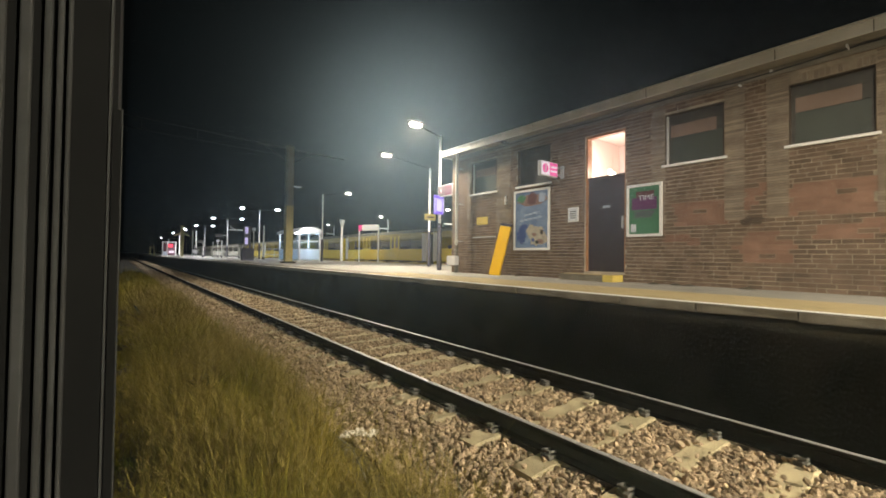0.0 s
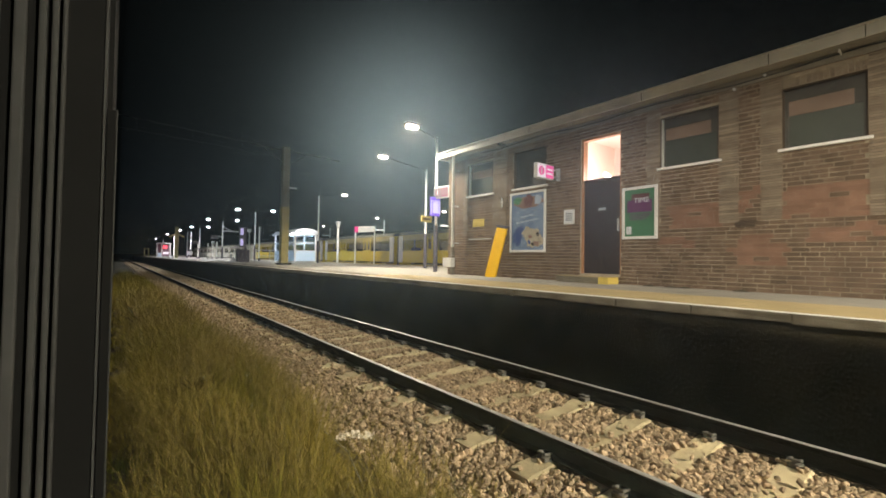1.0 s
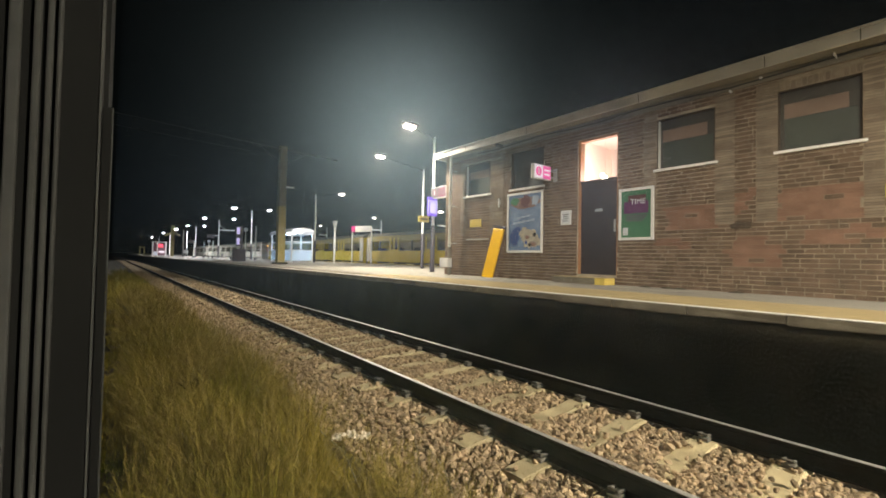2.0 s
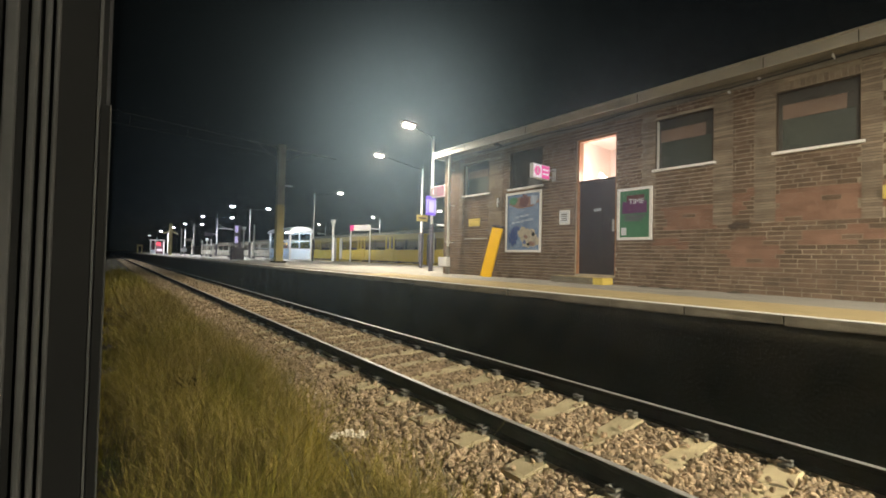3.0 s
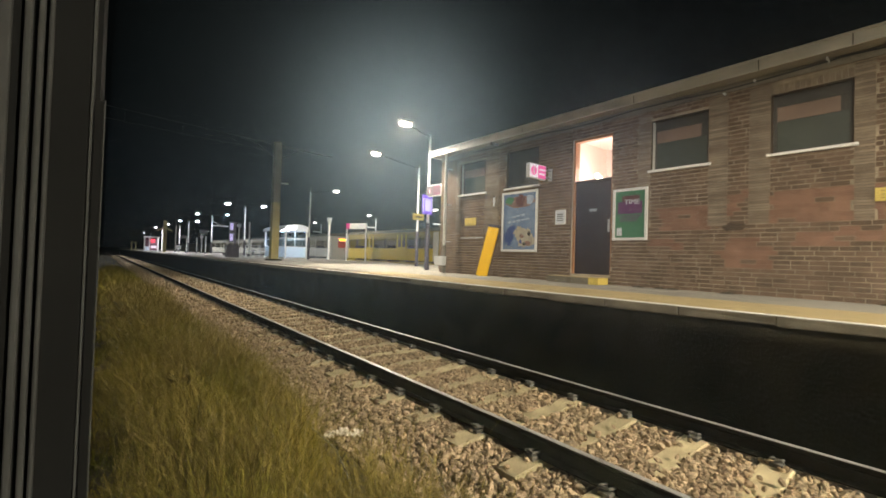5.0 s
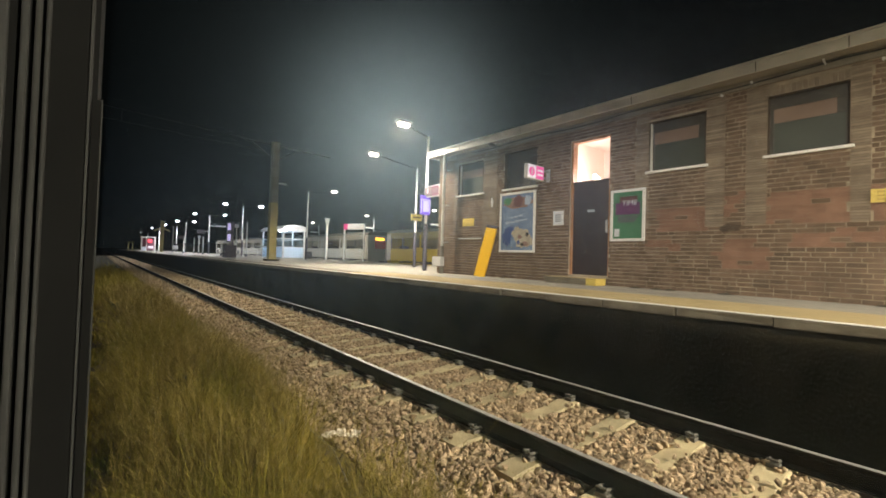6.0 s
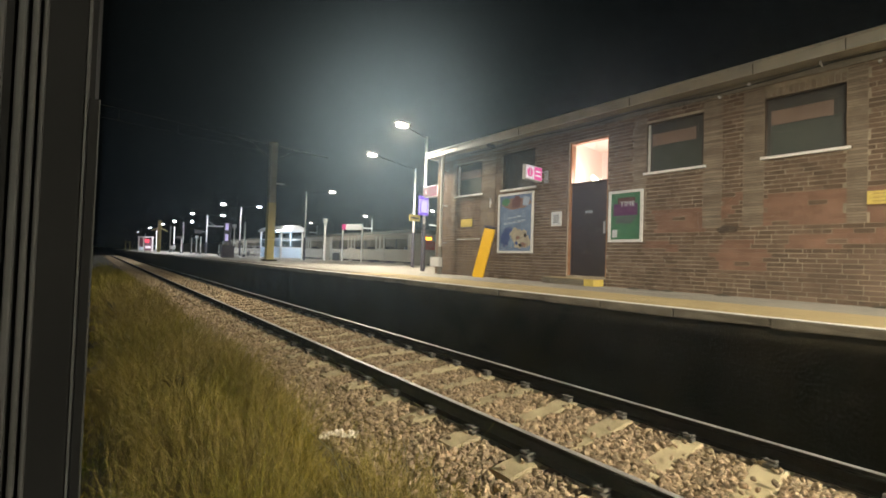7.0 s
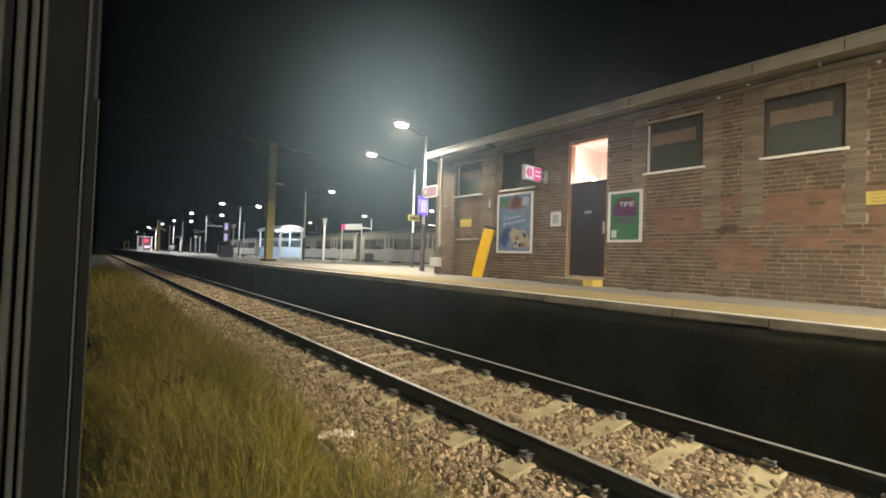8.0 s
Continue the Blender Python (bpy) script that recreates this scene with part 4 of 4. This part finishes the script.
part("window", boxes((0.4, -0.54, 0.55, 1.2, -0.5, 0.95)), "lit_white", rs, "pale lit window")
part("red_lamp", boxes((0.35, -0.56, 1.55, 0.95, -0.5, 2.1)), "lit_red", rs, "red glowing sign")
part("ladder", boxes((-2.3, -0.1, 0, -2.2, 0.1, 1.6), (-1.7, -0.1, 0, -1.6, 0.1, 1.6), (-2.2, -0.1, 1.4, -1.7, 0.1, 1.5)), "mast_yellow", rs, "yellow guard rail")
structure("distant_trees", boxes((34, -60, -0.4, 36, 260, 4.2)), "soil", "dark low embankment beyond the station")


# ---- trains ----
M["train_lamp"] = glow("train ceiling lamp", (1.0, 0.93, 0.78), 14.0)
M["orange_display"] = glow("orange destination display", (1.0, 0.36, 0.02), 6.0)
M["train_glass"] = glass("tinted train glass", (0.72, 0.72, 0.68), 0.05)
CAR, TX0, TX1 = 13.9, 0.0, 2.65


def train_car(train, y, skin, upper, cab=False, dark_door=False):
    y0, y1 = y + 0.38, y + CAR - 0.38
    low = part("car", boxes((TX0, y0, 1.20, TX0 + 0.06, y1, 2.06), (TX1 - 0.06, y0, 1.20, TX1, y1, 2.06), (TX0 + 0.06, y0, 1.0, TX1 - 0.06, y1, 1.06), (TX0 + 0.06, y0, 1.06, TX1 - 0.06, y0 + 0.06, 3.2), (TX0 + 0.06, y1 - 0.06, 1.06, TX1 - 0.06, y1, 3.2), bevel=0.01), skin, train)
    part("upper_side", boxes((TX0 - 0.005, y0, 2.83, TX0 + 0.06, y1, 3.22), (TX1 - 0.06, y0, 2.83, TX1, y1, 3.22)), upper, low)
    bm = bmesh.new()
    prof = [(0.0, 3.22), (0.12, 3.38), (0.5, 3.5), (TX1 / 2, 3.54), (TX1 - 0.5, 3.5), (TX1 - 0.12, 3.38), (TX1, 3.22)]
    a = [bm.verts.new((x, y0, z)) for x, z in prof]
    b = [bm.verts.new((x, y1, z)) for x, z in prof]
    for i in range(len(a) - 1):
        bm.faces.new((a[i], a[i + 1], b[i + 1], b[i]))
    bm.faces.new(a), bm.faces.new(b), bm.faces.new((a[0], b[0], b[-1], a[-1]))
    part("roof", bm, "train_roof", low, "dark grey roof")
    part("underframe", boxes((0.25, y0 + 0.4, 0.15, TX1 - 0.25, y1 - 0.4, 0.9)), "train_black", low)
    for yy in (y0 + 2.2, y0 + 4.0, y1 - 4.0, y1 - 2.2):
        for x in (0.45, TX1 - 0.6):
            part("wheel", rods(((x, yy, 0.40), (x + 0.13, yy, 0.40), 0.38)), "train_black", low)
    doors = (y0 + 3.6, y1 - 4.9)
    edges = [y0 + 0.55, doors[0], doors[0] + 1.3, doors[1], doors[1] + 1.3, y1 - 0.55]
    part("pillar", boxes((TX0 - 0.012, y0, 1.20, TX0 + 0.05, y0 + 0.55, 3.15)), "train_grey", low, "pale end panel")
    part("pillar", boxes((TX0 - 0.012, y1 - 0.55, 1.20, TX0 + 0.05, y1, 3.15)), "train_grey", low, "pale end panel")
    for i in range(5):
        a, b = edges[i], edges[i + 1]
        if i in (1, 3):
            d = part("door", boxes((TX0 - 0.03, a + 0.02, 1.22, TX0 - 0.005, b - 0.02, 2.15), (TX0 - 0.03, a + 0.02, 2.15, TX0 - 0.005, a + 0.16, 3.05), (TX0 - 0.03, b - 0.16, 2.15, TX0 - 0.005, b - 0.02, 3.05), (TX0 - 0.03, a + 0.57, 2.15, TX0 - 0.005, b - 0.57, 3.05)), skin if not dark_door else "train_grey", low, "sliding door")
            part("pillar", boxes((TX0, a - 0.07, 2.06, TX0 + 0.05, a + 0.05, 2.83)), upper, low)
            part("pillar", boxes((TX0, b - 0.05, 2.06, TX0 + 0.05, b + 0.07, 2.83)), upper, low)
            part("pane", boxes((TX0 + 0.01, a + 0.05, 2.06, TX0 + 0.02, b - 0.05, 2.83)), "train_glass", low)
        else:
            k = 2 if b - a > 3 else 1
            for j in range(k):
                c, d = a + (b - a) * j / k + 0.07, a + (b - a) * (j + 1) / k - 0.07
                part("window", boxes((TX0 + 0.01, c, 2.08, TX0 + 0.02, d, 2.82)), "train_glass", low, "dark tinted window")
                part("pillar", boxes((TX0, d, 2.06, TX0 + 0.05, d + 0.14, 2.83)), "train_black", low)
    part("far_lining", boxes((TX1 - 0.05, y0, 2.06, TX1, y1, 2.83)), "train_beige", low, "dim far side lining")
    part("ceiling_lamp", boxes((TX1 / 2 - 0.1, y0 + 1.0, 3.10, TX1 / 2 + 0.1, y0 + 4.2, 3.14)), "train_lamp", low, "lit ceiling strip")
    part("ceiling_lamp", boxes((TX1 / 2 - 0.1, y1 - 5.4, 3.10, TX1 / 2 + 0.1, y1 - 1.2, 3.14)), "train_lamp", low, "lit ceiling strip")
    if cab:
        part("coupler", boxes((1.1, y0 - 2.6, 0.8, 1.5, y0 - 0.1, 1.1)), "train_black", low)
    for j in range(5):
        yy = y0 + 1.0 + 2.6 * j
        part("seat", boxes((0.3, yy, 1.06, 1.1, yy + 0.5, 1.5), (0.3, yy + 0.4, 1.5, 1.1, yy + 0.5, 2.3)), "purple", low)
    part("gangway", boxes((0.35, y1 - 0.0, 0.7, TX1 - 0.35, y1 + 0.76, 3.1)), "train_black", low, "black gangway bellows")
    if dark_door:
        part("equipment_box", boxes((TX0 - 0.02, y1 - 2.1, 0.95, TX0 - 0.004, y1 - 0.7, 1.72)), "train_black", low, "black lower equipment panel")
    if cab:
        part("cab_front", boxes((0.02, y0 - 0.18, 0.5, TX1 - 0.02, y0, 2.1), (0.02, y0 - 0.10, 2.1, 0.7, y0, 3.2), (TX1 - 0.7, y0 - 0.1, 2.1, TX1 - 0.02, y0, 3.2), (0.7, y0 - 0.1, 2.72, TX1 - 0.7, y0, 3.2), bevel=0.03), "train_grey", low, "pale cab front")
        part("cab_glass", boxes((0.7, y0 - 0.05, 2.0, TX1 - 0.7, y0 - 0.02, 2.72)), "train_red", low, "dark red cab window area")
        part("destination_display", boxes((0.75, y0 - 0.14, 2.80, 1.55, y0 - 0.10, 2.98)), "orange_display", low, "glowing orange destination display")
    return low


yellow_train = thing("yellow_train", 17.0, 80.0, -0.1, "yellow metro train with dark windows moving behind the platform", "train")
for i in range(5):
    train_car(yellow_train, -2.3 - CAR * (i + 1), "train_yellow", "train_dull")
grey_train = thing("grey_train", 17.0, 80.0, -0.1, "pale grey metro train with an orange destination display", "train")
for i in range(4):
    train_car(grey_train, CAR * i, "train_grey", "train_beige", cab=(i == 0), dark_door=True)

# ---- carriage from whose window one looks out ----
wagon = thing("train_carriage", 0, 0, 0, "dark railway carriage with an open-edged window", "carriage")
part("side_wall", boxes((-0.10, -9, 0.1, -0.004, 0.655, 0.72), (-0.10, -9, 2.25, -0.004, 0.655, 3.4), (-0.10, 0.655, 0.1, -0.004, 9, 3.4), (-0.10, -9, 0.72, -0.004, -1.1, 2.25)), "frame_dark", wagon, "dark carriage side")
part("floor", boxes((-2.7, -9, 0.02, -0.004, 9, 0.1)), "frame_dark", wagon)
part("ceiling", boxes((-2.7, -9, 3.4, -0.004, 9, 3.5)), "frame_dark", wagon)
part("far_side", boxes((-2.8, -9, 0.1, -2.7, 9, 3.4)), "frame_dark", wagon)
part("underframe", boxes((-2.5, -8, -0.33, -0.25, 8, 0.02)), "frame_dark", wagon)
frame_part = part("window_frame", boxes((-0.30, 0.60, 0.72, -0.0118, 0.65, 2.25), bevel=0.002), "frame_dark", wagon, "dark window reveal")
for x0, x1 in ((-0.115, -0.0932), (-0.0838, -0.0740), (-0.0656, -0.0591), (-0.0554, -0.0499), (-0.0472, -0.0430)):
    part("rubber_rib", boxes((x0, 0.593, 0.72, x1, 0.601, 2.25), bevel=0.002), "frame_rubber", frame_part, "grey ridged rubber seal")
part("seal_edge", boxes((-0.0116, 0.5985, 0.72, -0.0093, 0.65, 2.25)), "frame_rubber", frame_part, "thin pale seal edge")
part("outer_trim", boxes((-0.0085, 0.606, 0.72, -0.0001, 0.64, 1.578), bevel=0.001), "frame_dark", frame_part, "dark outer trim")
part("trim_edge", boxes((0.0, 0.606, 0.72, 0.0014, 0.64, 1.578)), "frame_rubber", frame_part, "thin grey trim edge")


def hazy_glass():
    """Clear grimy pane with a film added to draw halos round the lamps and a haze."""
    m = bpy.data.materials.new("grimy carriage glass with haze film")
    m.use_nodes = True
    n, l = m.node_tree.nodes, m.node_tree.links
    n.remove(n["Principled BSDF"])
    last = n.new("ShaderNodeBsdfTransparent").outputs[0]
    # film normal fixed on the line from eye to lamps: close halo, broad haze
    halo_aim = n.new("ShaderNodeCombineXYZ")
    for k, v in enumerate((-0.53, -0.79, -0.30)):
        halo_aim.inputs[k].default_value = v
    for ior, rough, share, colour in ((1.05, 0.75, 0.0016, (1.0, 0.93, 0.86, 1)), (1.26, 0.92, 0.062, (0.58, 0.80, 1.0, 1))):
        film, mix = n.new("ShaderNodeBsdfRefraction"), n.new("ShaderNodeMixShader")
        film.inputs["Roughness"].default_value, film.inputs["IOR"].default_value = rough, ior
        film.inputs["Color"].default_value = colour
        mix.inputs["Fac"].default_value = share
        l.new(halo_aim.outputs[0], film.inputs["Normal"])
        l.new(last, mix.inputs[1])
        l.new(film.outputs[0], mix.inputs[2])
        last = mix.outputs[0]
    # faint even veil mixed in to lift the blacks
    veil, both = n.new("ShaderNodeBsdfTranslucent"), n.new("ShaderNodeMixShader")
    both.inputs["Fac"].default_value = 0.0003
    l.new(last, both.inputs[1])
    l.new(veil.outputs[0], both.inputs[2])
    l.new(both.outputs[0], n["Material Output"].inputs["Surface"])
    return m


M["haze_film"] = hazy_glass()
pane = part("window_pane", boxes((0.018, -1.15, 0.68, 0.021, 2.4, 2.3)), "haze_film", wagon, "grimy window glass with an added haze film")
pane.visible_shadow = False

# ---- grass ----


def grass(name, count, seed, y0, y1, hmin, hmax, wid):
    r = np.random.RandomState(seed)
    y = y0 + (y1 - y0) * r.uniform(0, 1, count) ** 1.6
    x = -0.02 + 2.2 * r.uniform(0, 1, count) ** 1.1
    cl = np.array([noise.noise(Vector((a * 1.6, b * 1.1, 2.0))) for a, b in zip(x, y)])
    lim = 1.62 + 0.4 * np.array([noise.noise(Vector((0.3, b * 1.4, 7.0))) for b in y])
    keep = (x < lim + r.uniform(-0.25, 0.35, count)) & (cl > -0.45 + r.uniform(-0.25, 0.25, count))
    x, y, cl = x[keep], y[keep], cl[keep]
    n = len(x)
    h = (hmin + (hmax - hmin) * r.uniform(0, 1, n) ** 1.5) * np.clip(0.75 + 1.9 * cl, 0.16, 1.5) * np.clip((2.15 - x) / 0.9, 0.3, 1.0) * np.clip(0.2 + x / 0.55, 0.3, 1.0)
    # kept short along the line from the eye to the litter, so it shows
    h = np.where((np.abs(x - y * 0.506) < 0.22) & (y > 2.2) & (y < 3.7), h * 0.3, h)
    a = r.uniform(0, 6.283, n)
    lean = 1.35 * r.uniform(0.05, 1.0, n) ** 1.4 * h
    dx, dy = np.cos(a) * lean, np.sin(a) * lean
    b = r.uniform(0, 6.283, n)
    wx, wy = np.cos(b) * wid, np.sin(b) * wid
    z0 = np.full(n, -0.36)
    droop = r.uniform(0.1, 0.75, n)
    P = lambda k, s, q: np.stack([x + dx * k + s * wx * q, y + dy * k + s * wy * q, z0 + h * (1.25 * k ** 0.6 - droop * k ** 2)], -1)
    V = np.stack([P(0.0, -1, 1), P(0.0, 1, 1), P(0.22, -1, 0.9), P(0.22, 1, 0.9), P(0.62, -1, 0.6), P(0.62, 1, 0.6), P(1.0, 0, 0)], 1)
    f = np.array([(0, 1, 3), (0, 3, 2), (2, 3, 5), (2, 5, 4), (4, 5, 6)])
    F = (f[None] + 7 * np.arange(n)[:, None, None]).reshape(-1)
    me = bpy.data.meshes.new(name)
    me.vertices.add(n * 7)
    me.vertices.foreach_set("co", V.reshape(-1))
    me.loops.add(len(F))
    me.loops.foreach_set("vertex_index", F.astype(np.int32))
    me.polygons.add(n * 5)
    me.polygons.foreach_set("loop_start", np.arange(0, n * 15, 3, dtype=np.int32))
    me.polygons.foreach_set("use_smooth", np.zeros(n * 5, dtype=bool))
    me.update(calc_edges=True)
    me.validate()
    me.materials.append(M["plant"])
    return tagged(new(name, me), "tall unmown green and straw-coloured grass beside the track", "grass", "", "stuff")


grass("grass", 125000, 21, 0.6, 9.0, 0.16, 0.60, 0.0016)
grass("grass", 16000, 22, 8.0, 40.0, 0.3, 0.65, 0.008)



def stalks(count, seed):
    """Tall dry stalks with loose seed heads."""
    r = random.Random(seed)
    V, F = [], []
    for i in range(count):
        y = 1.2 + 16 * r.random() ** 1.25
        x = 0.1 + 1.52 * r.random() ** 0.6
        if noise.noise(Vector((x * 1.3, y * 0.8, 9.0))) < -0.15 or (abs(x - y * 0.506) < 0.2 and 2.0 < y < 3.7):
            continue
        h, a, l = r.uniform(0.35, 0.85) * (1.0 if x < 1.3 else 0.7) * min(1.0, 0.45 + x), r.uniform(0, 6.28), r.uniform(0.05, 0.75)
        p = [Vector((x + math.cos(a) * l * k * k * h, y + math.sin(a) * l * k * k * h, -0.36 + h * k)) for k in (0, 0.4, 0.75, 1.0)]
        w = Vector((math.cos(a + 1.6), math.sin(a + 1.6), 0)) * 0.0011
        n = len(V)
        for q in p:
            V += [tuple(q - w), tuple(q + w)]
        F += [(n + 2 * j, n + 2 * j + 1, n + 2 * j + 3, n + 2 * j + 2) for j in range(3)]
        for j in range(13):
            c = p[3] + (p[2] - p[3]) * (j / 10)
            d = Vector((r.uniform(-1, 1), r.uniform(-1, 1), r.uniform(0.2, 1))).normalized() * r.uniform(0.012, 0.040)
            n = len(V)
            V += [tuple(c), tuple(c + d + w * 2), tuple(c + d * 1.1 - w * 2)]
            F.append((n, n + 1, n + 2))
    return tagged(mesh_from("grass_stalks", V, F, "straw"), "dry straw-coloured grass stalks with seed heads", "grass", "", "stuff")


stalks(13000, 31)


def weed(x, y, size, seed):
    """A dark rosette of broad leaves on short stems."""
    r = random.Random(seed)
    w = thing("weed", x, y, -0.36, "dark broad-leaved weed among the tall grass", "weed", "weeds in the grass")
    for i in range(26):
        a, h, l = r.uniform(0, 6.28), r.uniform(0.35, 1.0) * size, r.uniform(0.1, 0.45) * size
        d, q = Vector((math.cos(a), math.sin(a), 0)), Vector((-math.sin(a), math.cos(a), 0))
        base, tip = d * l * 0.5 + Vector((0, 0, h * 0.6)), d * (l + 0.10) + Vector((0, 0, h))
        bm = bmesh.new()
        mid = (base + tip) / 2 + Vector((0, 0, 0.025))
        v = [bm.verts.new(c) for c in (base, mid + q * 0.035, tip, mid - q * 0.035, mid - Vector((0, 0, 0.012)))]
        for k in range(4):
            bm.faces.new((v[k], v[(k + 1) % 4], v[4]))
        bm_rod(bm, (0, 0, 0), base, 0.004, 0.003, seg=5)
        part("leaf", bm, "weed_leaf", w)


weed(0.82, 5.3, 0.50, 1)
weed(0.52, 11.6, 0.62, 2)
weed(1.55, 5.5, 0.24, 3)

# ---- litter and twigs at the edge of the grass ----
M["paper"] = mat("weathered paper", (0.82, 0.74, 0.60), 0.9, vary=0.15, scale=20, bump=0.1)
lit = thing("paper_litter", 1.72, 3.38, -0.215, "crumpled pale paper litter among the stones", "litter", "", -27)
for i in range(5):
    bm = bmesh.new()
    bmesh.ops.create_grid(bm, x_segments=5, y_segments=4, size=0.5)
    for v in bm.verts:
        v.co = Vector((v.co.x * 0.08 + 0.062 * (i - 2), v.co.y * 0.10 + 0.03 * (i % 3 - 1), 0.07 + 0.035 * noise.noise(Vector((v.co.x * 3, v.co.y * 3, i * 2.3)))))
    ob = part("scrap", bm, "paper", lit, "crumpled paper scrap")
    mod = ob.modifiers.new("thickness", "SOLIDIFY")
    mod.thickness = 0.003
for i, (x, y, a) in enumerate(((1.75, 2.35, 60), (1.95, 2.2, 110), (1.55, 2.9, 150), (1.2, 3.1, 40))):
    tw = thing("dead_twig", x, y, -0.33, "thin pale dead stalk leaning by the track", "twig", "dead twigs", a)
    part("stalk", rods(((0, 0, 0.0), (0.12, 0.02, 0.28), 0.006, 0.004), ((0.12, 0.02, 0.28), (0.30, 0.05, 0.46), 0.004, 0.002), ((0.08, 0.01, 0.18), (0.02, 0.10, 0.34), 0.003, 0.002)), "mast", tw)

# ---- wall bricks nearest the camera ----
for i, q in enumerate(near):
    v, f = brick_faces(q)
    me = bpy.data.meshes.new("brick")
    me.from_pydata([(x, y, z - PZ) for x, y, z in v], [], f)
    me.materials.append(M["brick_one"])
    ob = new("brick", me)
    ob.parent = building


def motions():
    rows = []
    for i in range(17):
        t = i * 0.5
        rows.append((t, 23.2 + 10.3 * (7 - t) - 0.285 * (49 - t * t)))
    walk(yellow_train, [(t, pose(17.0, y, -0.1)) for t, y in rows])
    walk(grey_train, [(t, pose(17.0, y, -0.1)) for t, y in rows])


motions()
